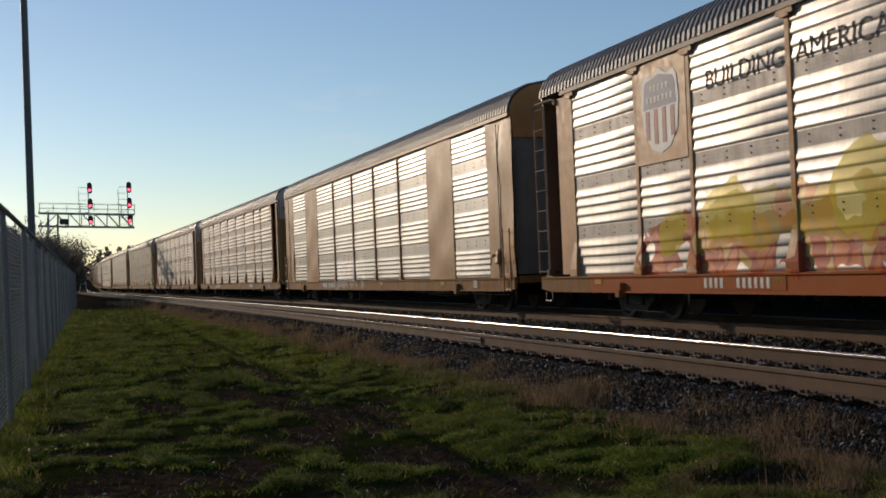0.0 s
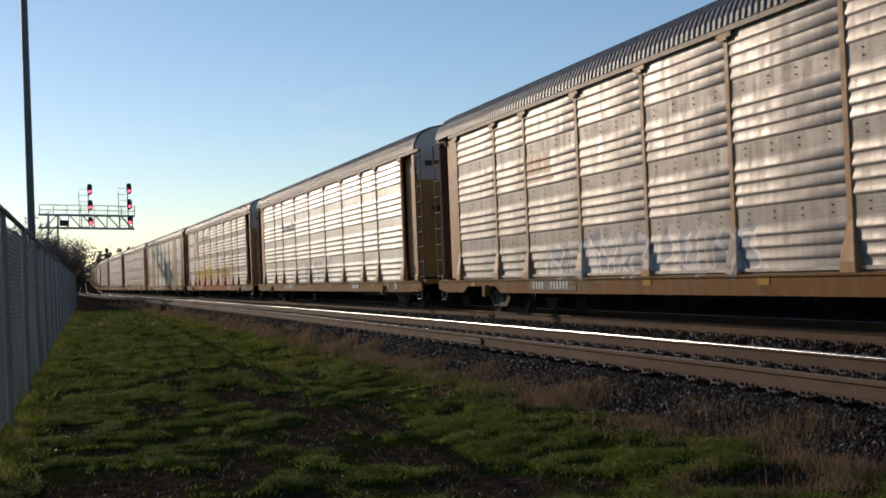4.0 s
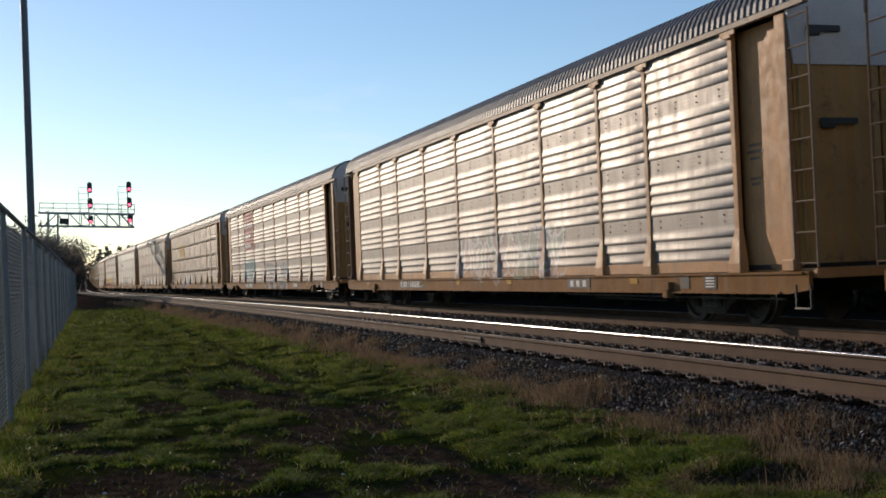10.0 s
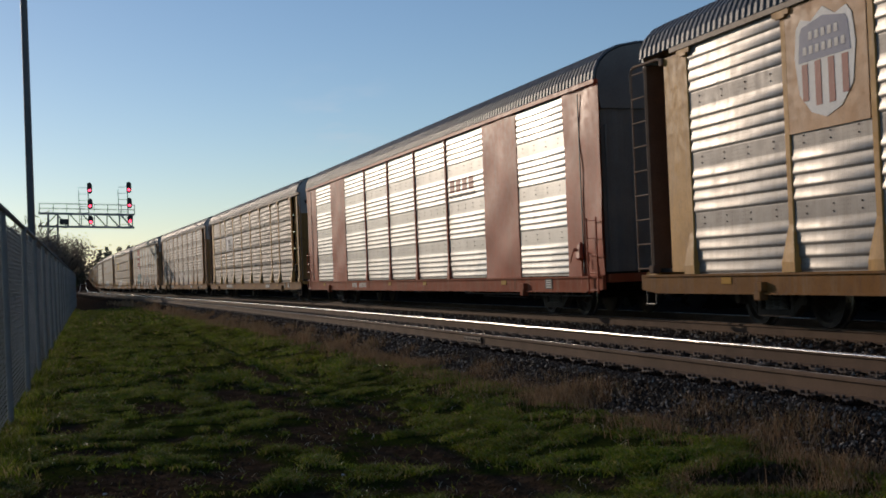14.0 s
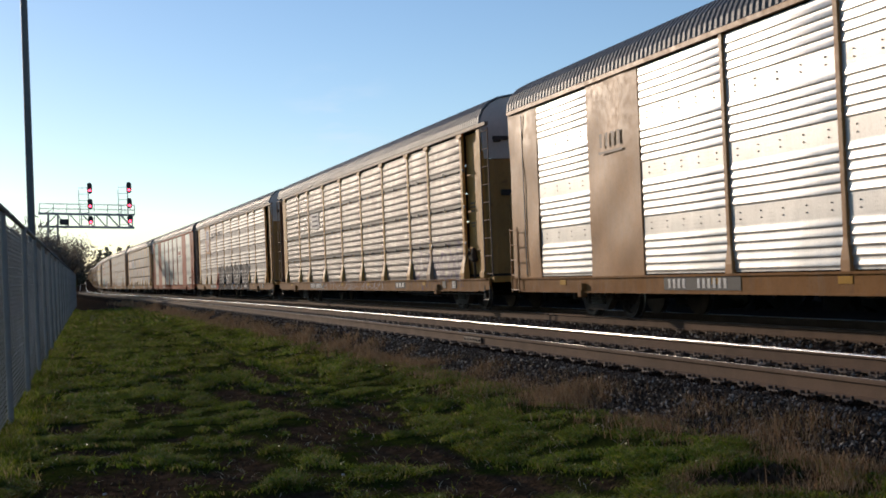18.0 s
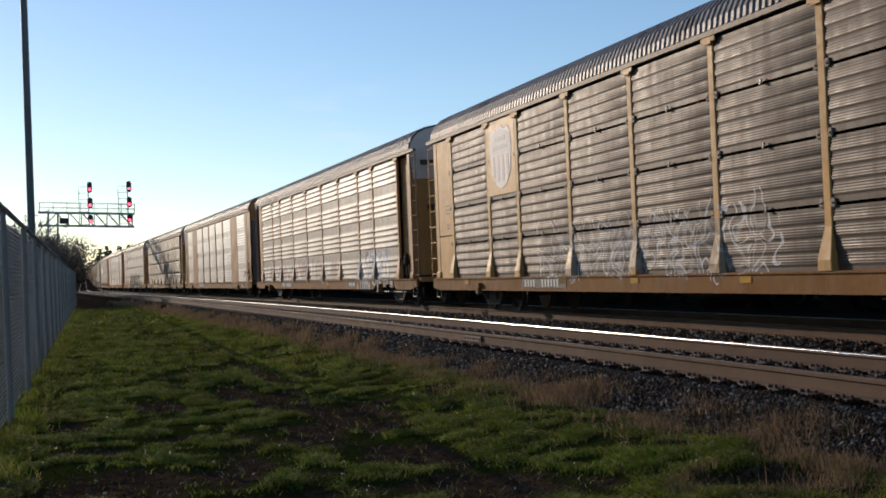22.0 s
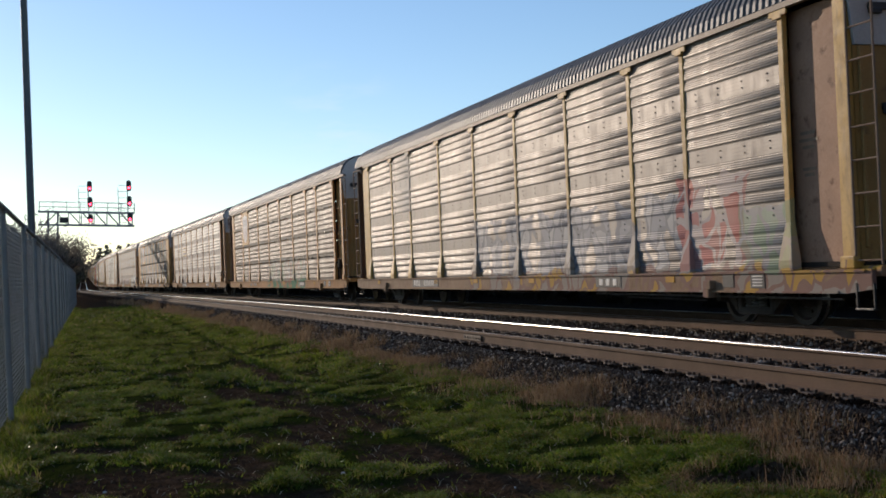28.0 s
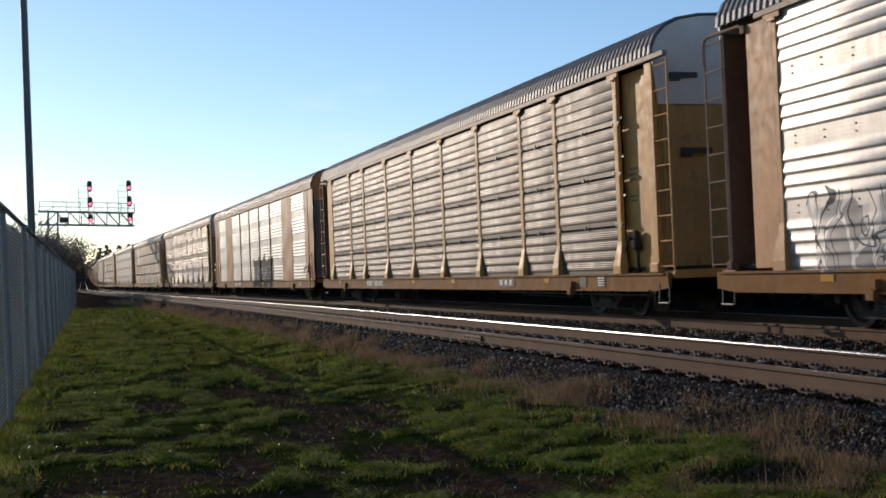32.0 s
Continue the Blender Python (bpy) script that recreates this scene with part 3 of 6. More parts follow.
def build_fence():
    fence = thing("chain_link_fence", "tall grey chain-link fence on steel posts with a top rail", "fence")
    r = random.Random(3)
    start, count = 6.2, 22
    for i in range(count + 1):
        y = start + i * PANEL
        x = fence_x(y)
        sh = Shape()
        sh.tube((0, 0, -0.1), (0, 0, TOP - 0.03), 0.034, n=12)
        sh.lathe([(TOP - 0.06, 0.044), (TOP - 0.03, 0.042), (TOP - 0.01, 0.03), (TOP - 0.005, 0.0)], 12, axis="Z")
        for k in range(6):
            sh.lathe([(0.3 + k * 0.4, 0.035), (0.3 + k * 0.4, 0.039), (0.325 + k * 0.4, 0.039), (0.325 + k * 0.4, 0.035)], 12, axis="Z")
        put("post", sh.mesh("post"), M_FENCE, fence, pose(x, y, lie(x, y)[0], r.uniform(-0.4, 0.4), r.uniform(-0.4, 0.4), 0))
        if i == count:
            break
        rail = Shape()
        rail.tube((x, y, TOP - 0.015), (fence_x(y + PANEL), y + PANEL, TOP - 0.02), 0.033, n=10)
        put("top_rail", rail.mesh("top_rail"), M_FENCE, fence)
        put("wire_mesh", LINKS, M_WIRE, fence, pose(x - 0.045, y, 0.0, 0, 0, -0.17))
        wire = Shape()
        wire.tube((x - 0.045, y, 0.09), (fence_x(y + PANEL) - 0.045, y + PANEL, 0.09), 0.004, n=5)
        put("tension_wire", wire.mesh("tension_wire"), M_WIRE, fence)


build_fence()


# ---- tall pole and signal bridge ----
def build_pole():
    pole = thing("utility_pole", "tall slim grey tapering steel pole behind the fence", "pole", pose(-0.955, 25.0, 0))
    sh = Shape()
    sh.tube((0, 0, -0.2), (0, 0, 7.55), 0.078, 0.066, 16)
    put("shaft", sh.mesh("shaft", True), M_POLE, pole)
    sh = Shape()
    sh.box((0, 0, 0.03), (0.22, 0.22, 0.05), 0, 0.02)
    for sx in (-1, 1):
        for sy in (-1, 1):
            sh.tube((sx * 0.085, sy * 0.085, 0.05), (sx * 0.085, sy * 0.085, 0.09), 0.012, n=6)
    put("base_plate", sh.mesh("base_plate"), M_POLE, pole)


build_pole()


def signal_head(tall):
    """A round-ended backboard with a box behind it."""
    sh = Shape()
    ring = []
    for cz, start in ((tall / 2 - 0.24, 0), (0.24 - tall / 2, 180)):
        ring += [(0.24 * math.cos(t), cz + 0.24 * math.sin(t)) for t in (radians(start + 22.5 * i) for i in range(9))]
    rows = [[(x, y, z) for x, z in ring] for y in (-0.05, 0.05)]
    sh.grid(rows, 0, True)
    sh.cap(rows[0])
    sh.cap(rows[1][::-1])
    sh.box((0, 0.18, 0), (0.36, 0.26, tall * 0.7), 0, 0.04)
    return sh.mesh("signal_head")


def visor_mesh():
    sh = Shape()
    rows = []
    for y in (0.0, -0.16, -0.30):
        rows.append([(0.16 * math.cos(t), y, 0.16 * math.sin(t)) for t in (radians(-20 + 20 * i) for i in range(12))])
    sh.grid(rows)
    return sh.mesh("visor")


def lens_mesh():
    sh = Shape()
    sh.tube((0, -0.02, 0), (0, -0.10, 0), 0.125, 0.10, 16)
    return sh.mesh("lens")


VISOR, LENS = visor_mesh(), lens_mesh()
SIGNAL_Y, MAST_X = 122.7, -3.0


def build_bridge():
    """Cantilever truss over the tracks; it reaches from the mast to the second signal."""
    y = SIGNAL_Y
    b = thing("signal_bridge", "cantilevered grey metal signal bridge reaching over the tracks", "signal bridge", pose(MAST_X, y, 0, 0, 2.4, 0))
    reach, low, high = 7.75, 7.50, 8.78
    sh = Shape()
    for dx in (-0.45, 0.45):
        for dy in (-0.45, 0.45):
            sh.tube((dx, dy, -0.1), (dx, dy, high), 0.09, n=8)
    for k in range(8):
        z = 0.5 + k * 1.05
        for dy in (-0.45, 0.45):
            sh.tube((-0.45, dy, z), (0.45, dy, z + 1.0), 0.035, n=6)
        for dx in (-0.45, 0.45):
            sh.tube((dx, -0.45, z + 1.0), (dx, 0.45, z), 0.035, n=6)
    put("mast", sh.mesh("mast"), M_BRIDGE, b)
    for dy in (-0.55, 0.55):
        for z in (low, high):
            sh = Shape()
            sh.box((reach / 2 - 0.7, dy, z), (reach + 1.4, 0.14, 0.16), 0, 0.02)
            put("chord", sh.mesh("chord"), M_BRIDGE, b)
        for k in range(6):
            sh = Shape()
            x0 = 0.3 + k * 1.22
            sh.tube((x0, dy, high), (x0 + 1.15, dy, low), 0.045, n=6)
            sh.tube((x0 + 1.15, dy, low), (x0 + 1.15, dy, high), 0.045, n=6)
            put("brace", sh.mesh("brace"), M_BRIDGE, b)
    sh = Shape()
    for k in range(24):
        sh.box((0.2 + k * 0.32, 0, low + 0.1), (0.06, 1.0, 0.05))
    put("walkway", sh.mesh("walkway"), M_BRIDGE, b)
    for dy in (-0.6, 0.6):
        sh = Shape()
        for z in (0.5, 0.98):
            sh.tube((-1.3, dy, high + z), (reach, dy, high + z), 0.022, n=6)
        for k in range(8):
            sh.tube((-1.3 + k * (reach + 1.3) / 7, dy, high), (-1.3 + k * (reach + 1.3) / 7, dy, high + 0.98), 0.022, n=6)
        put("handrail", sh.mesh("handrail"), M_BRIDGE, b)
    sh = Shape()
    sh.box((1.05, -0.75, low + 0.45), (0.85, 0.3, 0.55), 0, 0.03)
    put("equipment_box", sh.mesh("equipment_box"), M_BLACK, b, label="dark equipment box on the truss")
    for base in (3.38, 7.13):
        x = MAST_X + base
        s = thing("block_signal", "three-head railway signal showing red on every head", "signal", pose(x, y - 0.75, 0), group="signals on the bridge")
        sh = Shape()
        sh.tube((0.35, 0.12, low - 0.3), (0.35, 0.12, high + 2.9), 0.05, n=8)
        put("signal_mast", sh.mesh("signal_mast"), M_BRIDGE, s)
        sh = Shape()
        for z in np.arange(low, high + 2.9, 0.62):
            sh.tube((-0.55, 0.15, z), (0.35, 0.15, z), 0.022, n=5)
        sh.tube((-0.55, 0.15, low), (-0.55, 0.15, high + 2.2), 0.03, n=6)
        put("ladder_frame", sh.mesh("ladder_frame"), M_BRIDGE, s)
        for z, tall in ((11.05, 1.10), (9.50, 1.05), (7.92, 0.82)):
            h = put("signal_head", signal_head(tall), M_BLACK, s, pose(0.5, -0.1, z + 0.1))
            put("visor", VISOR, M_BLACK, h, pose(0, -0.05, -0.22))
            put("lens", LENS, M_LENS, h, pose(0, -0.05, -0.22), "glowing red lens")


build_bridge()


# ---- trees and distance ----
def twiggy(r, base, way, length, radius, depth, limbs, tips):
    end = base + way * length
    limbs.tube(base, end, radius, radius * 0.6, 5, caps=False)
    if depth == 0:
        tips.append((end, length))
        return
    for _ in range(r.choice((2, 3))):
        d = (way + Vector((r.uniform(-0.8, 0.8), r.uniform(-0.8, 0.8), r.uniform(-0.25, 0.6)))).normalized()
        twiggy(r, base + way * length * r.uniform(0.6, 1.0), d, length * r.uniform(0.6, 0.8), radius * 0.55, depth - 1, limbs, tips)


def build_tree(x, y, height, spread, leafy, label, seed, name="tree"):
    r = random.Random(seed)
    t = thing(name, label, "tree", pose(x, y, lie(x, y)[0]), group="trees along the line")
    limbs, tips = Shape(), []
    limbs.tube((0, 0, -0.2), (0, 0, height * 0.22), height * 0.022, height * 0.017, 8, caps=False)
    for k in range(5):
        a = k * 1.256 + r.uniform(-0.4, 0.4)
        twiggy(r, Vector((0, 0, height * r.uniform(0.12, 0.24))), Vector((spread * math.cos(a), spread * math.sin(a), 1.0)).normalized(), height * 0.27, height * 0.012, 3, limbs, tips)
    put("trunk", limbs.mesh("trunk"), M_BARK, t)
    v, f = [], []
    per = 62 if leafy else 26
    for p, length in tips:
        for _ in range(per):
            c = p + Vector((r.gauss(0, 1), r.gauss(0, 1), r.gauss(0, 0.8))) * length * 0.55
            s = r.uniform(0.03, 0.09) if leafy else r.uniform(0.12, 0.32)
            q = Euler((r.uniform(0, 6), r.uniform(0, 6), r.uniform(0, 6))).to_matrix()
            w = 1.0 if leafy else 0.03
            o = len(v)
            v += [tuple(c + q @ Vector(d)) for d in ((-s, -s * 0.5 * w, 0), (s * 0.2, -s * 0.6 * w, s * 0.15), (s, 0.1 * s * w, 0), (0, s * 0.6 * w, -s * 0.15))]
            f.append((o, o + 1, o + 2, o + 3))
    me = bpy.data.meshes.new("crown")
    me.from_pydata(v, [], f)
    me.materials.append(None)
    put("crown", me, M_LEAF if leafy else M_TWIG, t)


seed = 10
for x, y, h, s, leafy in ((-3.6, 103, 7.6, 0.8, True), (-2.5, 107, 7.4, 0.8, True), (-1.9, 113, 6.6, 0.7, True), (-1.6, 121, 5.6, 0.6, True), (-4.6, 112, 8.4, 0.8, True), (-3.2, 118, 8.0, 0.8, True),
                          (-2.6, 132, 6.4, 0.7, True), (-3.4, 146, 6.6, 0.7, True), (-4.5, 165, 7.0, 0.8, True), (-5.2, 185, 7.4, 0.8, True), (-5.8, 206, 8.0, 0.7, True), (-6.0, 235, 9.0, 0.7, True),
                          (-4.9, 92, 7.6, 0.6, False), (-3.3, 90, 6.4, 0.5, False)):
    seed += 1
    build_tree(x, y, h, s, leafy, "dense dark bushy tree behind the fence" if leafy else "bare twiggy winter tree behind the fence", seed)


def far_wood(name, label, spots, mat, seed, thick=40):
    """Many small leaf clumps heaped over a belt of trees."""
    r = random.Random(seed)
    v, f = [], []
    for x, y, h, w in spots:
        n = int(90 + thick * w)
        for _ in range(n):
            a, d = r.uniform(0, 6.283), r.random() ** 0.5
            top = h * (1 - 0.7 * d * d) * r.uniform(0.75, 1.05)
            c = Vector((x + w * d * math.cos(a), y + w * d * math.sin(a), climb(y) + top * r.random() ** 0.5))
            s = (0.25 + 0.03 * h) * r.uniform(0.4, 1.0)
            q = Euler((r.uniform(0, 6), r.uniform(0, 6), r.uniform(0, 6))).to_matrix()
            o = len(v)
            v += [tuple(c + q @ Vector(e)) for e in ((-s, -s * 0.5, 0), (s * 0.3, -s * 0.7, s * 0.2), (s, s * 0.2, 0), (-s * 0.1, s * 0.7, -s * 0.2))]
            f.append((o, o + 1, o + 2, o + 3))
    loose(name, v, f, mat, label, "trees")


r = random.Random(77)
# unseen belt added behind the train to block sky light beneath the cars
far_wood("lineside_brush", "added dark leafy screen keeping sky light from under the train", [(TRAIN_MID + 6.5 + shift(4 + i * 2.2) + r.uniform(-0.6, 0.6), 4 + i * 2.2, r.uniform(2.8, 3.6), 1.9) for i in range(110)], M_SCREEN_BRUSH, 9)
far_wood("far_trees", "hazy trees beyond the bend of the line", [(x, y, h, w) for x, y, h, w in
         ((4.6, 335, 10.5, 2.2), (6.6, 330, 12.0, 2.0), (9.6, 332, 11.6, 1.8), (12.3, 330, 12.4, 2.0), (15.0, 335, 11, 2.0), (18.5, 338, 12, 2.4), (22.5, 340, 11, 2.4), (-3.2, 420, 12.0, 4.0), (-8.0, 430, 12.0, 5.0), (-14.0, 400, 13.0, 5.0), (-20, 380, 14, 5))], M_LEAF_FAR, 5, 320)
far_wood("far_woods", "low dark belt of woods on the horizon",
         [(r.uniform(-700, 900), r.uniform(620, 900), r.uniform(14, 24), r.uniform(14, 26)) for _ in range(110)]
         + [(r.uniform(-420, -130), r.uniform(-300, 600), r.uniform(9, 14), r.uniform(8, 14)) for _ in range(70)]
         + [(r.uniform(90, 420), r.uniform(-300, 600), r.uniform(9, 15), r.uniform(8, 14)) for _ in range(60)], M_LEAF, 6)


# ---- the train: paints that know their car ----
def car_coords(n, car):
    tc = n.add("TexCoord")
    tc.object = car
    sep = n.add("SeparateXYZ")
    n.put(sep.inputs[0], tc.outputs["Object"])
    return tc.outputs["Object"], sep.outputs


def over_paint(n, pos, axes, layers, color, rough, metal, spec=0.5):
    """Lays painted fields and sprayed pieces over a surface. A layer: kind, along from, along to, up from, up to, colours, cover."""
    wob = n.noise(pos, 1.7, 3)
    wob2 = n.noise(pos, 1.5, 1.5, out=1)
    sep = n.add("SeparateXYZ")
    n.put(sep.inputs[0], wob2)
    for kind, a, b, lo, hi, cols, cover in layers:
        y, z = axes[1], axes[2]
        if kind != "field":
            warp = 1.1 if kind == "mass" else 0.75
            y = n.math("ADD", y, n.math("MULTIPLY", n.math("SUBTRACT", sep.outputs[0], 0.5), warp))
            z = n.math("ADD", z, n.math("MULTIPLY", n.math("SUBTRACT", sep.outputs[1], 0.5), warp))
        if kind == "disc":
            far = [n.math("POWER", n.math("DIVIDE", n.math("SUBTRACT", v, (p + q) / 2), (q - p) / 2), 2.0) for v, p, q in ((y, a, b), (z, lo, hi))]
            mask = n.math("LESS_THAN", n.math("ADD", far[0], far[1]), 1.0)
        else:
            mask = n.math("MULTIPLY", n.math("COMPARE", y, (a + b) / 2, abs(b - a) / 2), n.math("COMPARE", z, (lo + hi) / 2, (hi - lo) / 2))
        paint = cols[0]
        if kind in ("piece", "mass"):
            cell = n.add("TexVoronoi")
            edge = n.add("TexVoronoi", feature="DISTANCE_TO_EDGE")
            flat = n.add("CombineXYZ")
            n.put(flat.inputs[0], n.math("MULTIPLY", y, 1.25))
            n.put(flat.inputs[1], n.math("MULTIPLY", z, 0.8))
            for v in (cell, edge):
                n.put(v.inputs["Vector"], flat.outputs[0])
                v.inputs["Scale"].default_value = 2.1 if kind == "piece" else 0.9
            tone = n.add("SeparateColor")
            n.put(tone.inputs[0], cell.outputs["Color"])
            paint = n.mix(n.math("GREATER_THAN", tone.outputs[0], 0.5), cols[0], cols[1])
            line = n.math("LESS_THAN", edge.outputs["Distance"], 0.075 if kind == "piece" else 0.02)
            paint = n.mix(line, paint, cols[2])
            if kind == "piece":
                mask = n.math("MULTIPLY", mask, n.math("MAXIMUM", line, n.math("GREATER_THAN", tone.outputs[1], 0.18)))
        elif kind == "scrawl":
            flat = n.add("CombineXYZ")
            n.put(flat.inputs[0], n.math("MULTIPLY", y, 1.4))
            n.put(flat.inputs[1], z)
            curl = n.noise(flat.outputs[0], 1.5, 1.0, 0.4)
            mask = n.math("MULTIPLY", mask, n.math("MAXIMUM", n.math("COMPARE", curl, 0.45, 0.011), n.math("COMPARE", curl, 0.56, 0.011)))
        mask = n.math("MULTIPLY", mask, n.ramp(wob, 0.25, 0.5, cover * (0.82 if cover < 0.9 else 0.985), cover))
        color = n.mix(mask, color, paint)
        metal = n.math("MULTIPLY", metal, n.math("SUBTRACT", 1.0, mask))
        rough = n.math("ADD", n.math("MULTIPLY", rough, n.math("SUBTRACT", 1.0, mask)), n.math("MULTIPLY", mask, 0.55))
        spec = n.math("MULTIPLY", spec, n.math("SUBTRACT", 1.0, n.math("MULTIPLY", mask, 0.93)))
    n.shade(color, rough, metal)
    n.put(n.bsdf.inputs["Specular IOR Level"], spec)


def panel_metal(car, bright, dirt, tint, layers, rough, shine, soot, spec):
    """Galvanised side sheet: spangle, streaks and road dirt."""
    n = Nodes("galvanised_sheet")
    pos, axes = car_coords(n, car)
    base = n.mix(n.ramp(n.noise(pos, 1.1, 5), 0.35, 0.65), tuple(bright * c for c in tint), tuple(bright * 0.8 * c for c in tint))
    base = n.mix(n.ramp(n.noise(pos, 30, 3), 0.35, 0.7, 0, 0.25), base, tuple(bright * 0.55 * c for c in tint))
    streak = n.noise(pos, 2.2, 6, 0.65, stretch=(1, 2.6, 0.35))
    grime = n.ramp(streak, 0.38, 0.72, dirt * 0.35, min(1.0, dirt * 1.25))
    base = n.mix(grime, base, soot)
    run_off = n.noise(pos, 5.0, 4, 0.7, stretch=(1, 3.0, 0.22))
    base = n.mix(n.ramp(run_off, 0.48, 0.66, 0.0, min(0.6, 0.02 + 0.5 * dirt)), base, tuple(0.6 * c for c in soot))
    base = n.mix(n.ramp(n.noise(pos, 8, 6, 0.7), 0.52, 0.72, 0.0, 0.06 + 0.75 * dirt), base, soot)
    holes = n.math("MULTIPLY", n.math("LESS_THAN", n.math("FRACT", n.math("DIVIDE", axes[1], 0.045)), 0.4), n.math("LESS_THAN", n.math("FRACT", n.math("DIVIDE", axes[2], 0.058)), 0.36))
    rows = n.ramp(n.noise(pos, 1.6, 3, 0.7, stretch=(1, 2.2, 0.4)), 0.46, 0.58, 0.0, 0.2 + 0.4 * min(dirt, 0.6))
    base = n.mix(n.math("MULTIPLY", holes, rows), base, (0.035, 0.03, 0.026))
    r = n.math("ADD", n.ramp(n.noise(pos, 4.0, 4), 0.3, 0.7, rough - 0.05, rough + 0.07), n.math("MULTIPLY", grime, 0.22))
    metal = n.math("SUBTRACT", shine, n.math("MULTIPLY", grime, shine * 0.8))
    over_paint(n, pos, axes, layers, base, r, metal, spec)
    n.bump(n.noise(pos, 2.6, 3), 0.012, 0.12)
    return n.mat


def car_paint(car, color, worn, layers, dull=0.5, spec=0.25, buckle=0.05):
    """Faded enamel with rust, chips and streaks."""
    n = Nodes("car_paint")
    pos, axes = car_coords(n, car)
    base = n.mix(n.ramp(n.noise(pos, 1.4, 5), 0.35, 0.65), color, tuple(c * 0.78 for c in color))
    base = n.mix(n.ramp(n.noise(pos, 3.0, 7, 0.7, stretch=(1, 1.5, 0.5)), 0.52, 0.74, 0.0, worn), base, (0.16, 0.085, 0.05))
    drip = n.noise(pos, 1.3, 6, 0.7, stretch=(1, 2.4, 0.25))
    base = n.mix(n.ramp(drip, 0.5, 0.7, 0.0, worn * 0.7), base, (0.24, 0.16, 0.10))
    base = n.mix(n.ramp(n.noise(pos, 24, 3), 0.5, 0.75, 0, 0.3), base, tuple(c * 0.45 for c in color))
    over_paint(n, pos, axes, layers, base, n.ramp(n.noise(pos, 6, 3), 0.3, 0.7, dull - 0.08, dull + 0.1), 0.0, spec)
    n.bump(n.noise(pos, 1.9, 2), 0.02, buckle)
    return n.mat


# ---- the train: meshes that all cars share ----
SILL_LO, SILL_HI, EAVE, PLANE = 0.515, 0.83, 4.48, -1.505
ROOF = [(1.55, 4.56), (1.53, 4.71), (1.44, 4.90), (1.27, 5.07), (1.02, 5.19), (0.60, 5.27), (0.0, 5.30)]
ROOF = ROOF + [(-x, z) for x, z in ROOF[-2::-1]]


@lru_cache(maxsize=None)
def roof_mesh(half, pitch=0.165):
    sh = Shape()
    rows, n = [], int(2 * half / pitch)
    for i in range(n):
        y0 = -half + i * 2 * half / n
        for k, d in ((0.0, 0.0), (0.22, 0.0), (0.34, 0.04), (0.78, 0.04), (0.94, 0.0)):
            y = y0 + k * 2 * half / n
            rows.append([(x * (1 + d / 2.4), y, z + d * (0.3 + 0.7 * (z - 4.56) / 0.74)) for x, z in ROOF])
    rows.append([(x, half, z) for x, z in ROOF])
    sh.grid(rows)
    return sh.mesh("roof")


@lru_cache(maxsize=None)
def end_wall_mesh(half, split):
    """Upper part of a car's end under the arch of the roof."""
    sh = Shape()
    pts = [(x * 0.985, z - 0.015) for x, z in ROOF] + [(-1.44, split), (1.44, split)]
    a, b = [(x, half - 0.05, z) for x, z in pts], [(x, half, z) for x, z in pts]
    sh.grid([b, a], 0, True)
    sh.cap(a, 0)
    sh.cap(b[::-1], 0)
    return sh.mesh("end_gable")


@lru_cache(maxsize=None)
def end_door_mesh(split):
    """One leaf of a folding end door, ribbed."""
    sh = Shape()
    rows = []
    for i in range(13):
        x = 0.02 + i * 1.42 / 12
        d = 0.03 if i % 3 == 1 else 0.0
        rows.append([(x, d, 0.9), (x, d, split - 0.005)])
    sh.grid(rows)
    sh.box((0.73, -0.03, (0.9 + split) / 2), (1.42, 0.04, split - 0.91))
    sh.box((1.36, 0.035, 2.4), (0.05, 0.05, 2.6), 0, 0.01)
    return sh.mesh("end_door")


def rib_group(z, n, pitch, out, fine):
    """Ribs that slope out downwards and turn back sharply; fine ones carry small ripples on the slope."""
    fold = [(0.0, 0.0), (0.14, 0.07), (0.34, 0.33), (0.52, 0.66), (0.66, 0.92), (0.74, 1.0), (0.81, 0.94), (0.89, 0.5), (0.96, 0.06), (0.99, 0.0)]
    if fine:
        a, b = [p[0] for p in fold], [p[1] for p in fold]
        fold = []
        for i in range(20):
            t = i / 20
            ripple = (0.34, 0.0, -0.3, 0.0)[i % 4] if 0.05 < t < 0.8 else 0.0
            fold.append((t, float(np.interp(t, a, b)) + ripple))
    pts = []
    for _ in range(n):
        pts += [(z - pitch * a, out * b) for a, b in fold]
        z -= pitch
    return z, pts


@lru_cache(maxsize=None)
def panel_mesh(width, lo, hi, groups, ribs, share, out, bolts, fine=False):
    """A corrugated sheet facing -x: groups of ribs with flat bolted bands between."""
    pts, flats = profile(lo, hi, groups, ribs, share, out, fine)
    sh = Shape()
    ys = (width / 2, width / 2 - 0.03, -width / 2 + 0.03, -width / 2)
    sh.grid([[(-o if 0 < i < 3 else 0.0, y, zz) for zz, o in pts] for i, y in enumerate(ys)])
    for j in range(len(pts) - 1):
        if pts[j][1] == 0.0 == pts[j + 1][1] and pts[j][0] - pts[j + 1][0] > 0.05:
            for i in range(3):
                sh.m[i * (len(pts) - 1) + j] = 2
    sh.grid([[(0.02, width / 2, lo), (0.02, width / 2, hi)], [(0.02, -width / 2, lo), (0.02, -width / 2, hi)]][::-1])
    if bolts:
        n = max(2, int(width / 0.55))
        for zf in flats:
            for i in range(n):
                for dz in (-0.05, 0.05):
                    sh.box((-0.006, -width / 2 + (i + 0.5) * width / n, zf + dz), (0.012, 0.019, 0.019), 1)
    return sh.mesh("side_panel", True)


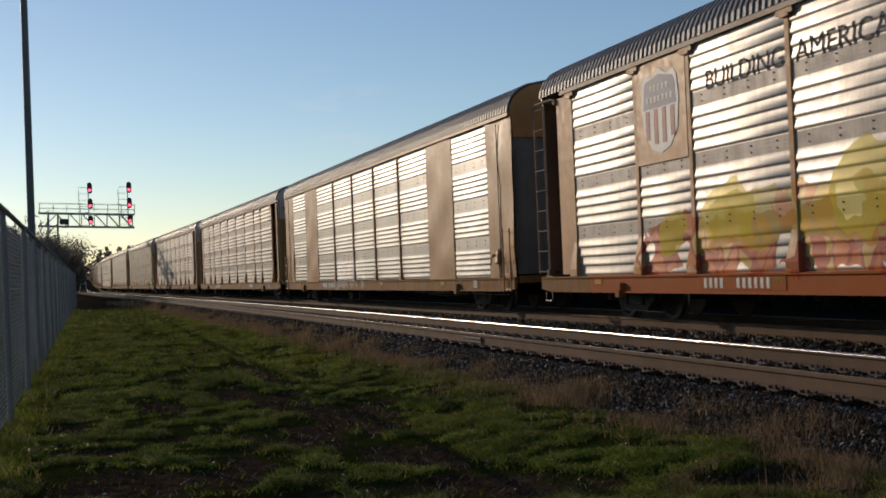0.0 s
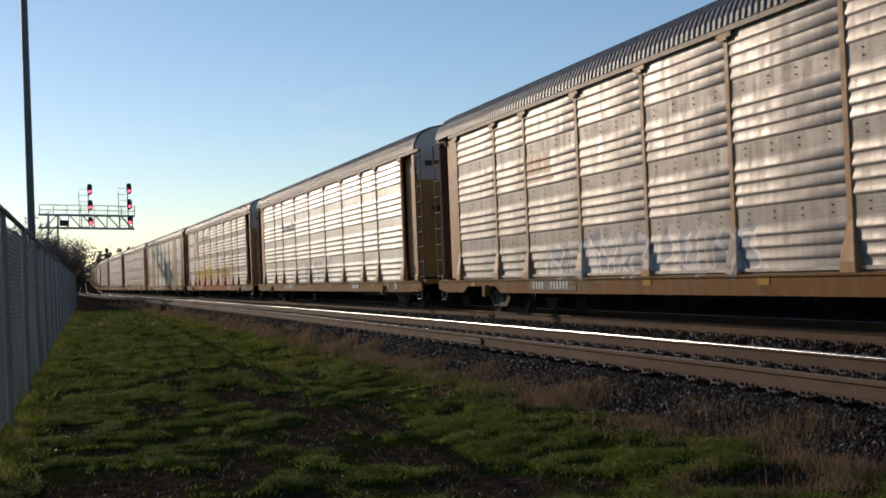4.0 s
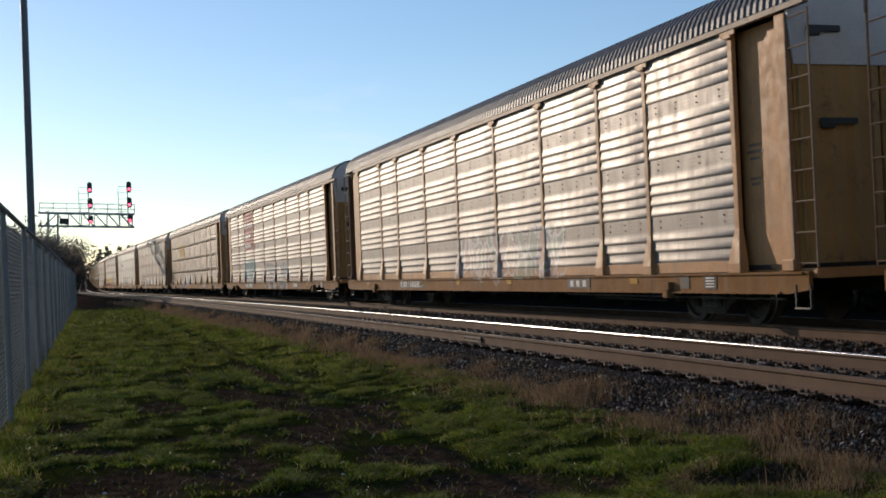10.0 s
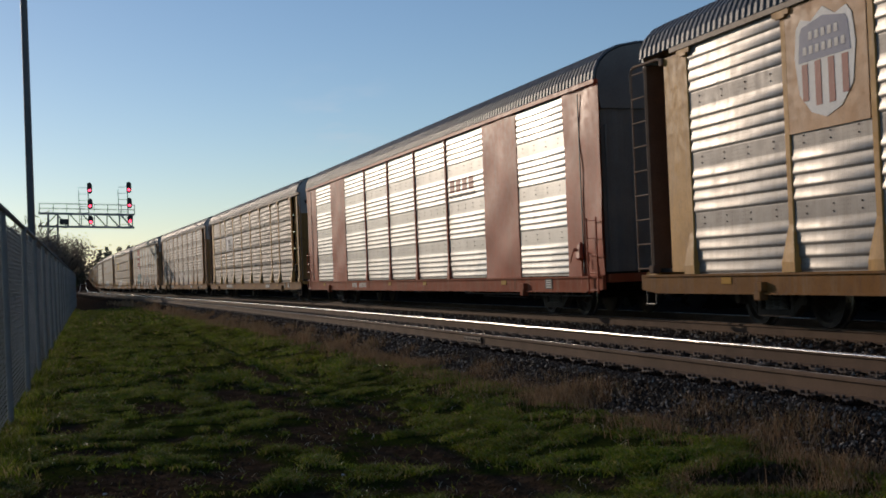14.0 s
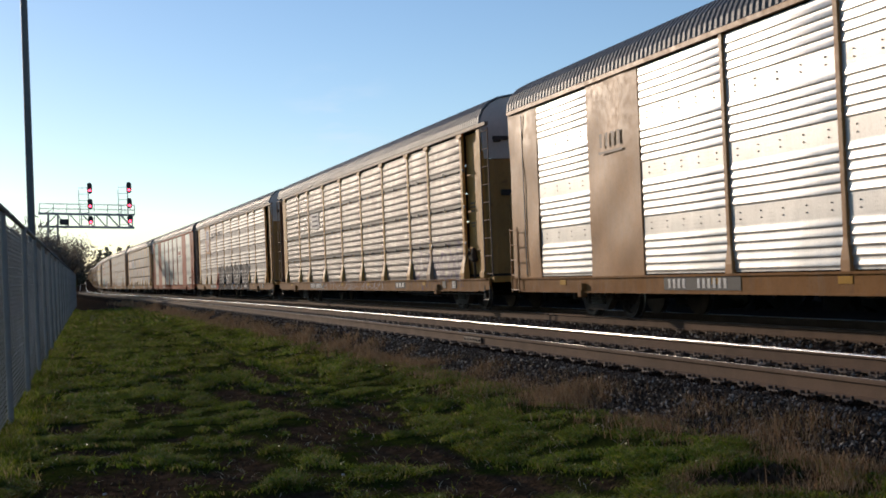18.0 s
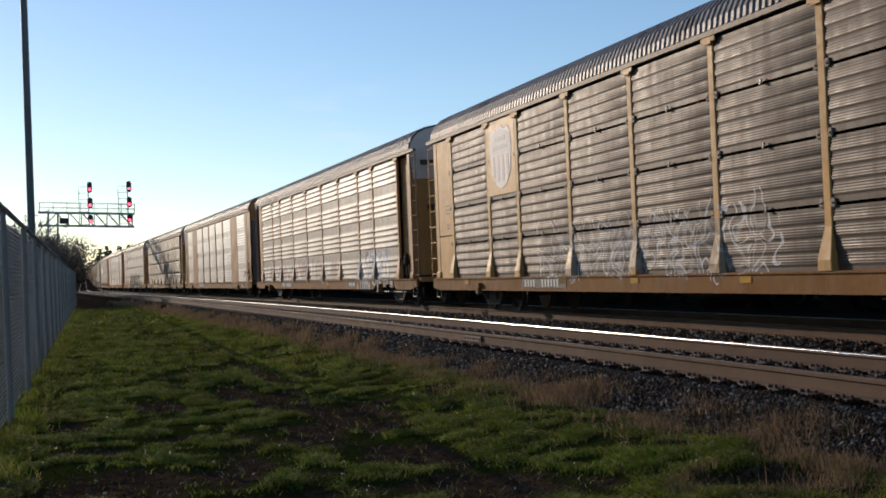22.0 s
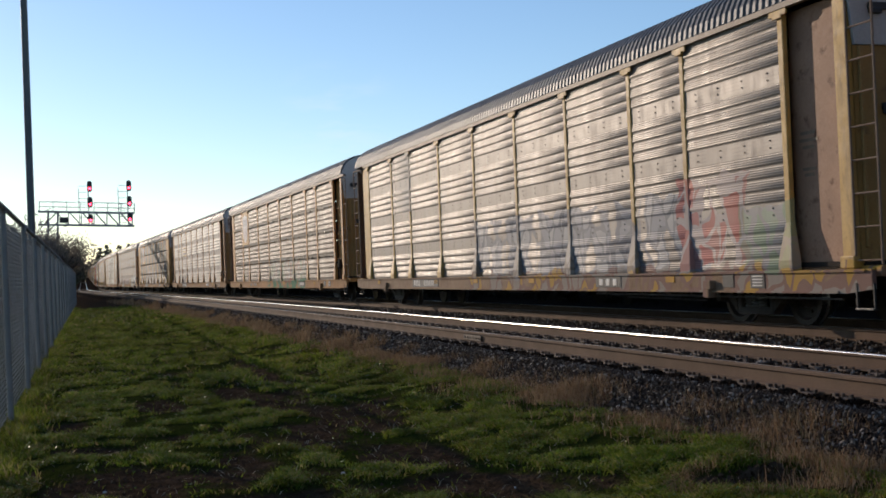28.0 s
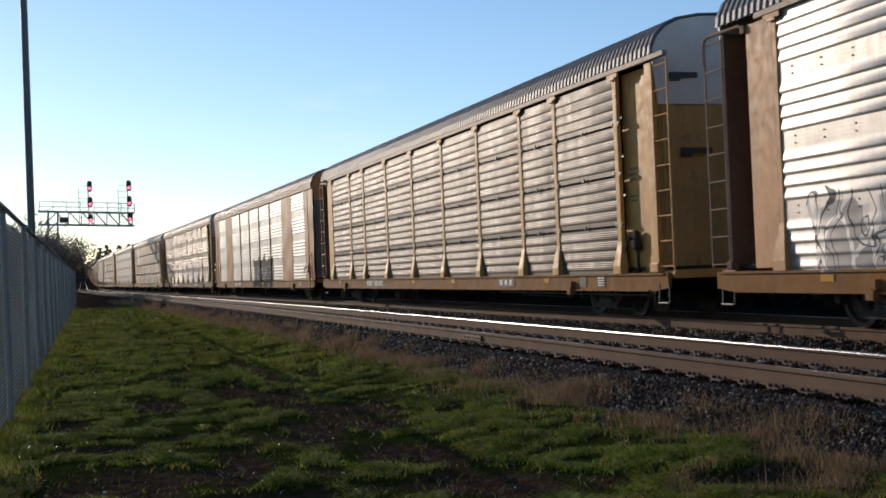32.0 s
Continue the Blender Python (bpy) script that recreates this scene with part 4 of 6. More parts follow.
def profile(lo, hi, groups, ribs, share, out, fine=False):
    """Heights and depths of a corrugated sheet from its top down, and where its flat bands lie."""
    span = (hi - lo) - 0.06
    band = span * share
    flat_h = (span - groups * band) / max(groups - 1, 1)
    z = hi - 0.035
    pts = [(hi, 0.0)]
    flats = []
    for g in range(groups):
        z, p = rib_group(z, ribs, band / ribs, out, fine)
        pts += p
        if g < groups - 1:
            flats.append(z - flat_h / 2)
            pts += [(z, 0.0), (z - 0.012, 0.0), (z - flat_h + 0.012, 0.0)]
            z -= flat_h
    return pts + [(z, 0.0), (z - 0.008, 0.0), (lo, 0.0)], flats


RIBBED = (SILL_HI - 0.02, EAVE, 4, 4, 0.197, 0.0168)
FLUSH = (0.85, 4.45, 4, 5, 0.187, 0.0128)


def drape(me, shape, plane):
    """Lays a flat mesh, facing -x, over the ribs of a sheet."""
    pts = profile(*shape)[0][::-1]
    zs, outs = [p[0] for p in pts], [p[1] for p in pts]
    bm = bmesh.new()
    bm.from_mesh(me)
    low, top = min(v.co.z for v in bm.verts), max(v.co.z for v in bm.verts)
    for z in zs:
        if low < z < top:
            bmesh.ops.bisect_plane(bm, geom=bm.verts[:] + bm.edges[:] + bm.faces[:], plane_co=(0, 0, z), plane_no=(0, 0, 1))
    for v in bm.verts:
        v.co.x = plane - float(np.interp(v.co.z, zs, outs)) - 0.006
    bm.to_mesh(me)
    bm.free()


@lru_cache(maxsize=None)
def post_mesh(wide, foot, deep, flare):
    sh = Shape()
    rows = []
    for z, w, o in ((SILL_HI, foot, deep), (SILL_HI + 0.14, foot * 0.96, deep), (flare, wide, 0.0), (EAVE, wide, 0.0)):
        rows.append([(0.07, -w / 2, z), (-o + 0.012, -w / 2, z), (-o, -w / 2 + 0.012, z), (-o, w / 2 - 0.012, z), (-o + 0.012, w / 2, z), (0.07, w / 2, z)])
    sh.grid(rows, 0, True)
    sh.cap(rows[-1])
    return sh.mesh("post")


@lru_cache(maxsize=None)
def bracket_mesh(width):
    sh = Shape()
    sh.box((0, 0, 0), (0.03, width, 0.085), 0, 0.008)
    sh.box((-0.01, 0, -0.055), (0.03, width * 0.55, 0.05), 0, 0.008)
    return sh.mesh("post_bracket")


@lru_cache(maxsize=None)
def lug_mesh(size):
    """A round-cornered plate with a bolt, set beside a post."""
    sh = Shape()
    sh.box((0, 0, 0), (0.03, size * 1.7, size * 2), 0, size * 0.45)
    sh.box((-0.018, 0, 0), (0.02, 0.03, 0.03), 0, 0.006)
    return sh.mesh("lug")


@lru_cache(maxsize=None)
def clip_mesh():
    sh = Shape()
    sh.box((0, 0, 0), (0.03, 0.03, 0.09), 0, 0.006)
    sh.box((-0.015, 0, -0.03), (0.02, 0.045, 0.025), 0, 0.005)
    return sh.mesh("clip")


@lru_cache(maxsize=None)
def sill_mesh(notched, half):
    up = 0.16 if notched else 0.05
    t = BOGIE
    out = [(-half, SILL_HI), (-half, SILL_LO + 0.1), (-half + 0.6, SILL_LO), (-t - 1.35, SILL_LO), (-t - 1.0, SILL_LO + up), (-t + 1.0, SILL_LO + up), (-t + 1.35, SILL_LO),
           (t - 1.35, SILL_LO), (t - 1.0, SILL_LO + up), (t + 1.0, SILL_LO + up), (t + 1.35, SILL_LO), (half - 0.6, SILL_LO), (half, SILL_LO + 0.1), (half, SILL_HI)]
    if not notched:
        out = [(-half, SILL_HI), (-half, SILL_LO + 0.06), (-half + 0.5, SILL_LO), (half - 0.5, SILL_LO), (half, SILL_LO + 0.06), (half, SILL_HI)]
    sh = Shape()
    sh.plate(out, -0.035, 0.035)
    return sh.mesh("side_sill")


@lru_cache(maxsize=None)
def flange_mesh(length):
    sh = Shape()
    sh.box((0, 0, 0), (0.05, length, 0.03), 0, 0.006)
    return sh.mesh("sill_flange")


@lru_cache(maxsize=None)
def chord_mesh(half):
    sh = Shape()
    sh.box((0, 0, EAVE + 0.04), (0.10, 2 * half, 0.08), 0, 0.015)
    return sh.mesh("top_chord")


@lru_cache(maxsize=None)
def ladder_mesh(rungs, lo, hi, wide):
    sh = Shape()
    for y in (0.0, wide):
        sh.box((0, y, (lo + hi) / 2), (0.03, 0.028, hi - lo), 0, 0.006)
    for i in range(rungs):
        z = lo + 0.06 + i * (hi - lo - 0.12) / (rungs - 1)
        sh.tube((-0.012, 0.0, z), (-0.012, wide, z), 0.013, n=6)
    return sh.mesh("ladder")


@lru_cache(maxsize=None)
def step_mesh():
    sh = Shape()
    for y in (0.0, 0.34):
        sh.box((0.06, y, 0.36), (0.035, 0.025, 0.34), 0, 0.005)
    sh.box((0.06, 0.17, 0.20), (0.08, 0.36, 0.025), 0, 0.006)
    return sh.mesh("stirrup_step")


@lru_cache(maxsize=None)
def door_panel_mesh():
    """Tall recessed sheet beside the end post, with a folded lower lip."""
    sh = Shape()
    sh.box((0, 0, 2.64), (0.04, 1.26, 3.62), 0, 0.01)
    return sh.mesh("end_panel")


@lru_cache(maxsize=None)
def end_strip_mesh(side):
    """A folded strip beside the last post, before the deep recess."""
    sh = Shape()
    sh.box((0, 0, 2.66), (0.05, 0.68, 3.58), 0, 0.012)
    sh.box((0.24, -0.325 * side, 2.66), (0.46, 0.03, 3.58), 0, 0.006)
    return sh.mesh("end_strip")


@lru_cache(maxsize=None)
def slim_post_mesh():
    sh = Shape()
    sh.box((0.03, 0, 2.66), (0.10, 0.07, 3.58), 0, 0.012)
    sh.box((0.0, 0, 0.92), (0.14, 0.16, 0.14), 0, 0.015)
    # thin inward plate added to keep the recess behind the post dark
    sh.box((0.29, -0.028, 2.66), (0.46, 0.014, 3.58))
    return sh.mesh("corner_post")


@lru_cache(maxsize=None)
def handrail_mesh():
    """A bent pipe from the ladder's head back along the top of the recess."""
    sh = Shape()
    way = [(0, 13.60, 4.05), (0, 13.60, 4.36), (0, 13.56, 4.45), (0, 13.46, 4.49), (0, 12.55, 4.47), (0, 12.46, 4.42)]
    for a, b in zip(way, way[1:]):
        sh.tube(a, b, 0.026, n=8)
    sh.box((0.01, 12.46, 4.40), (0.05, 0.12, 0.12), 0, 0.015)
    return sh.mesh("handrail")


@lru_cache(maxsize=None)
def corner_post_mesh():
    """A folded strip at the body's corner, closing the recess, with a foot."""
    sh = Shape()
    sh.box((0.0, 0, 2.64), (0.05, 0.25, 3.62), 0, 0.012)
    sh.box((0.11, -0.10, 2.64), (0.22, 0.03, 3.62), 0, 0.006)
    sh.box((0.11, 0.10, 2.64), (0.22, 0.03, 3.62), 0, 0.006)
    sh.box((-0.01, 0, 0.92), (0.10, 0.30, 0.16), 0, 0.015)
    return sh.mesh("corner_post")


@lru_cache(maxsize=None)
def brake_mesh():
    """Hand brake: a bell-shaped housing, lever and chain case."""
    sh = Shape()
    sh.box((-0.05, 0, 1.42), (0.16, 0.26, 0.36), 0, 0.05, 0.6)
    sh.tube((-0.13, 0, 1.45), (-0.22, 0, 1.45), 0.03, n=8)
    sh.tube((-0.21, 0, 1.45), (-0.23, 0.12, 1.20), 0.014, n=6)
    sh.box((-0.04, -0.02, 1.02), (0.06, 0.06, 0.5), 0, 0.01)
    return sh.mesh("hand_brake")


@lru_cache(maxsize=None)
def pad_mesh():
    sh = Shape()
    sh.box((0.02, 0, 0.63), (0.16, 0.22, 0.14), 0, 0.015)
    sh.box((0.01, 0.03, 0.50), (0.14, 0.18, 0.14), 0, 0.015)
    return sh.mesh("jacking_pad")


@lru_cache(maxsize=None)
def under_mesh():
    sh = Shape()
    sh.box((0, 0, 0.90), (2.8, 26.3, 0.07))
    sh.box((0, 0, 0.70), (0.62, 26.4, 0.36), 0, 0.03)
    for k in range(9):
        sh.box((0, -8 + 2 * k, 0.78), (2.8, 0.14, 0.18))
    for y in (-BOGIE, BOGIE):
        sh.box((0, y, 0.78), (2.9, 0.5, 0.2))
    return sh.mesh("underframe")


@lru_cache(maxsize=None)
def tank_mesh():
    sh = Shape()
    sh.lathe([(-1.0, 0.0), (-0.98, 0.12), (-0.92, 0.18), (0.72, 0.18), (0.78, 0.12), (0.80, 0.0)], 14)
    return sh.mesh("air_tank", True)


@lru_cache(maxsize=None)
def valve_mesh():
    sh = Shape()
    sh.box((-0.95, 1.6, 0.62), (0.3, 0.5, 0.34), 0, 0.04)
    return sh.mesh("brake_valve")


@lru_cache(maxsize=None)
def rod_mesh(x, y0, y1, z, hangers):
    sh = Shape()
    sh.tube((x, y0, z), (x, y1, z - 0.03), 0.019, n=6)
    for y in hangers:
        sh.tube((x, y, z - 0.02), (x, y, 0.72), 0.014, n=6)
    return sh.mesh("brake_rod")


@lru_cache(maxsize=None)
def frame_mesh():
    """Cast truck side frame with its two openings."""
    sh = Shape()
    for y0, y1, z0, z1 in ((-0.98, 0.98, 0.60, 0.70), (-0.42, 0.42, 0.16, 0.27), (-0.50, -0.38, 0.16, 0.66), (0.38, 0.50, 0.16, 0.66)):
        sh.box((0, (y0 + y1) / 2, (z0 + z1) / 2), (0.14, y1 - y0, z1 - z0), 0, 0.02)
    for s in (-1, 1):
        sh.plate([(s * 0.50, 0.20), (s * 0.98, 0.58), (s * 0.98, 0.68), (s * 0.80, 0.68), (s * 0.50, 0.34)][::s], -0.07, 0.07)
        sh.box((0, s * 0.89, 0.47), (0.18, 0.26, 0.26), 0, 0.05)
        sh.tube((-0.10, s * 0.89, 0.43), (-0.17, s * 0.89, 0.43), 0.085, n=10)
    return sh.mesh("side_frame")


@lru_cache(maxsize=None)
def spring_mesh():
    """A coil spring as a stack of rounded turns."""
    sh = Shape()
    prof = []
    for k in range(6):
        z = 0.27 + k * 0.052
        prof += [(z, 0.05), (z + 0.012, 0.072), (z + 0.03, 0.072), (z + 0.042, 0.05)]
    sh.lathe(prof, 10, axis="Z")
    return sh.mesh("spring")


@lru_cache(maxsize=None)
def bolster_mesh():
    sh = Shape()
    sh.box((0, 0, 0.58), (2.1, 0.36, 0.20), 0, 0.03)
    return sh.mesh("truck")


WHEEL_R = 0.42


@lru_cache(maxsize=None)
def wheelset_mesh():
    sh = Shape()
    sh.tube((-1.0, 0, 0), (1.0, 0, 0), 0.075, n=10)
    for s in (-1, 1):
        c = s * 0.755
        sh.lathe([(c - s * 0.09, 0.10), (c - s * 0.09, 0.36), (c - s * 0.09, 0.447), (c - s * 0.06, 0.447)], 28)
        sh.lathe([(c - s * 0.06, 0.447), (c - s * 0.045, WHEEL_R), (c + s * 0.05, WHEEL_R - 0.004)], 28, 1)
        sh.lathe([(c + s * 0.05, WHEEL_R - 0.004), (c + s * 0.05, 0.34), (c + s * 0.0, 0.31), (c - s * 0.01, 0.17), (c + s * 0.06, 0.14), (c + s * 0.06, 0.08)], 28)
        for k in range(3):
            a = k * 2.094
            sh.box((c + s * 0.01, 0.23 * math.cos(a), 0.23 * math.sin(a)), (0.03, 0.05, 0.05))
    return sh.mesh("wheelset")


@lru_cache(maxsize=None)
def coupler_mesh():
    sh = Shape()
    sh.box((0, 0.28, 0), (0.16, 0.70, 0.18), 0, 0.03)
    sh.box((0.03, 0.72, 0), (0.28, 0.26, 0.28), 0, 0.05)
    sh.tube((-0.05, 0.1, 0.22), (-0.25, 0.78, -0.30), 0.022, n=6)
    return sh.mesh("coupler")


@lru_cache(maxsize=None)
def sheet_mesh(width, lo, hi):
    """A smooth, slightly buckled flat side sheet facing -x."""
    sh = Shape()
    rows = []
    for i in range(9):
        y = width / 2 - i * width / 8
        rows.append([(-0.032 * noise.noise((y * 1.5, lo + (hi - lo) * k / 16 * 1.1, width)), y, lo + (hi - lo) * k / 16) for k in range(17)])
    sh.grid(rows)
    sh.grid([[(0.03, width / 2, lo), (0.03, width / 2, hi)], [(0.03, -width / 2, lo), (0.03, -width / 2, hi)]][::-1])
    return sh.mesh("flush_sheet", True)




def both_sides(x, y):
    """Poses for a part that faces -x, on the near side and turned round on the far side."""
    return (pose(x, y, 0), pose(-x, y, 0, 0, 0, 180))


BAYS = [2.79, 1.90, 2.79, 2.79, 2.79, 2.79, 2.79, 1.90, 2.79]


def lower(z):
    return SILL_HI + (z - 0.85) * 0.95


def lettering(car, name, mat, marks, x, label, shape=None):
    """Bars standing for writing: (along, up, width, height), read from the leading end."""
    for y, z, w, h in marks:
        z = lower(z)
        sh = Shape()
        sh.cap([(x, y + w / 2, z - h / 2), (x, y - w / 2, z - h / 2), (x, y - w / 2, z + h / 2), (x, y + w / 2, z + h / 2)])
        me = sh.mesh(name)
        if shape:
            drape(me, shape, x)
        put(name, me, mat, car, label=label)


@lru_cache(maxsize=None)
def mark_mesh(w, h):
    sh = Shape()
    sh.box((0, 0, 0), (0.006, w, h))
    return sh.mesh("mark")


def bar_word(y, z, n, w, h, gap=0.35):
    return [(y - i * w * (1 + gap), z, w, h) for i in range(n)]


def words(car, text, y, z, size, mat):
    cu = bpy.data.curves.new("slogan", "FONT")
    cu.body, cu.size = text, size
    ob = new("slogan_text", cu)
    me = bpy.data.meshes.new_from_object(ob.evaluated_get(bpy.context.evaluated_depsgraph_get()))
    bpy.data.objects.remove(ob)
    me.transform(Matrix(((0, 0, -1, 0), (-1.12, 0, 0, y), (0, 1, 0, z), (0, 0, 0, 1))))
    drape(me, RIBBED, PLANE)
    me.materials.clear()
    me.materials.append(None)
    return put("slogan", me, mat, car, None, "dark grey painted capital letters")


def shield(car, y, z, w, h, x, faded):
    """A plain shield: pale rim, blue head, red and white bars."""
    def outline(k):
        pts = [(-0.46, 0.36), (-0.38, 0.44), (-0.2, 0.40), (0, 0.5), (0.2, 0.40), (0.38, 0.44), (0.46, 0.36), (0.5, 0.1), (0.44, -0.25), (0.25, -0.43), (0, -0.5), (-0.25, -0.43), (-0.44, -0.25), (-0.5, 0.1)]
        return [(y - a * w * k, z + b * h * k) for a, b in pts]
    sh = Shape()
    sh.plate(outline(1.0), x - 0.006, x)
    rim = put("emblem", sh.mesh("emblem"), M_EMBLEM, car, label="faded shield emblem")
    sh = Shape()
    sh.plate([(y + 0.40 * w, z + 0.30 * h), (y + 0.36 * w, z + 0.36 * h), (y, z + 0.42 * h), (y - 0.36 * w, z + 0.36 * h), (y - 0.40 * w, z + 0.30 * h), (y - 0.43 * w, z + 0.04 * h), (y + 0.43 * w, z + 0.04 * h)][::-1], x - 0.010, x - 0.004)
    put("emblem_head", sh.mesh("emblem_head"), M_EMBLEM_GREY if faded else M_NAVY, rim)
    for i in range(4):
        sh = Shape()
        a = (-0.33 + i * 0.22) * w
        sh.box((x - 0.007, y + a, z - 0.19 * h + abs(a / w) * 0.12 * h), (0.008, 0.10 * w, (0.44 - abs(a / w) * 0.3) * h))
        put("emblem_bar", sh.mesh("emblem_bar"), M_EMBLEM_PINK if faded else M_REDINK, rim)
    for row, n in ((0.27, 5), (0.14, 7)):
        for i in range(n):
            put("emblem_mark", mark_mesh(0.06 * w, 0.075 * h), M_PALE, rim, pose(x - 0.011, y + (n / 2 - 0.5 - i) * 0.105 * w, z + row * h))


def build_running_gear(car):
    put("underframe", under_mesh(), M_UNDER, car)
    put("air_tank", tank_mesh(), M_TRUCK, car, pose(-0.9, 0, 0.60, 0, 0, 90))
    put("brake_valve", valve_mesh(), M_TRUCK, car)
    put("brake_rod", rod_mesh(-1.36, -5.0, -12.6, 0.46, (-5.4, -7.0, -8.6, -11.6)), M_SPRING, car)
    put("brake_rod", rod_mesh(-1.30, -6.2, -9.0, 0.40, ()), M_TRUCK, car)
    for s in (-1, 1):
        truck = put("truck", bolster_mesh(), M_TRUCK, car, pose(0, s * BOGIE, 0))
        for x, turn in ((-1.02, 0), (1.02, 180)):
            put("side_frame", frame_mesh(), M_TRUCK, truck, pose(x, 0, 0, 0, 0, turn))
            for y in (-0.18, 0.0, 0.18):
                put("spring", spring_mesh(), M_SPRING, truck, pose(x * 1.04, y, 0))
        for y in (-0.89, 0.89):
            put("wheelset", wheelset_mesh(), [M_WHEEL, M_TREAD], truck, pose(0, y, WHEEL_R))
        put("coupler", coupler_mesh(), M_TRUCK, car, pose(0, s * 13.3, 0.84, 0, 0, 0 if s > 0 else 180))


def build_open_end(car, s, paint, top_mat, low_mat, flush, brake, ladder_mat, rail_mat):
    """The end of an older car: recessed sheet, corner post, ladder, step and folding doors."""
    for x, turn in ((-1, 0), (1, 180)):
        y = s * 12.24
        if flush:
            sheet = put("end_panel", door_panel_mesh(), low_mat, car, pose(x * 1.50, y, 0, 0, 0, turn))
        else:
            # leading end: the sheet is coloured dark for the shade of its recess
            sheet = put("end_panel", door_panel_mesh(), M_RAIL_SHADE_BROWN if s > 0 else low_mat, car, pose(x * (1.0 if s > 0 else 1.34), y, 0, 0, 0, turn))
        if x < 0:
            for z, w in ((2.72, 0.34), (2.62, 0.42), (2.52, 0.26), (2.22, 0.30), (2.14, 0.22)):
                put("stencil_line", mark_mesh(w, 0.045), M_FAINT, sheet, pose(-0.024, -0.22 * s + 0.04, z))
            if flush:
                put("panel_seam", mark_mesh(1.34, 0.03), M_UNDER, sheet, pose(-0.024, 0, 1.94))
        deep = s > 0 and not flush
        if deep:
            put("end_strip", end_strip_mesh(x), paint, car, pose(x * 1.48, 12.09, 0, 0, 0, turn))
            put("handrail", handrail_mesh(), rail_mat, car, pose(x * 1.54, 0, 0, 0, 0, 0))
        # the leading corner post takes the recess's shade colour too
        put("corner_post", slim_post_mesh() if deep else corner_post_mesh(), M_RAIL_SHADE_BROWN if deep else paint, car, pose(x * 1.505, s * (13.06 if deep else 12.97), 0, 0, 0, turn))
        put("ladder", ladder_mesh(9, 0.88, 4.42, 0.52), rail_mat if deep else ladder_mat, car, pose(x * 1.52, s * 13.10, 0, 0, 0, 0 if s > 0 else 180))
        put("stirrup_step", step_mesh(), M_BLACK, car, pose(x * 1.5, s * 13.15, 0.12, 0, 0, 0 if s > 0 else 180))
        if s < 0 and x < 0 and brake:
            put("hand_brake", brake_mesh(), M_UNDER, car, pose(x * 1.40, s * 12.15, 0))
    split = 3.72
    put("end_gable", end_wall_mesh(13.16, split), top_mat, car, pose(0, 0, 0, 0, 0, 0 if s > 0 else 180))
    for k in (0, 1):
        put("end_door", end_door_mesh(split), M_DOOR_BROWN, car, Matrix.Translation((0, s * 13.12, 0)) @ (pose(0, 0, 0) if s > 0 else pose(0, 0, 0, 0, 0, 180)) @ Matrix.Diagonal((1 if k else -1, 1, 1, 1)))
    for x, z, w, deep in ((-0.75, 2.92, 0.62, 13.17), (-0.95, 4.22, 0.55, 13.18)):
        sh = Shape()
        sh.box((x, s * deep, z), (w, 0.05, 0.09), 0, 0.012)
        sh.box((x - w * 0.3, s * deep, z - 0.06), (w * 0.35, 0.06, 0.08), 0, 0.012)
        put("latch_bar", sh.mesh("latch_bar"), M_BLACK, car)
    sh = Shape()
    sh.box((0, s * 13.3, 0.80), (2.9, 0.42, 0.14), 0, 0.02)
    put("end_platform", sh.mesh("end_platform"), paint, car)


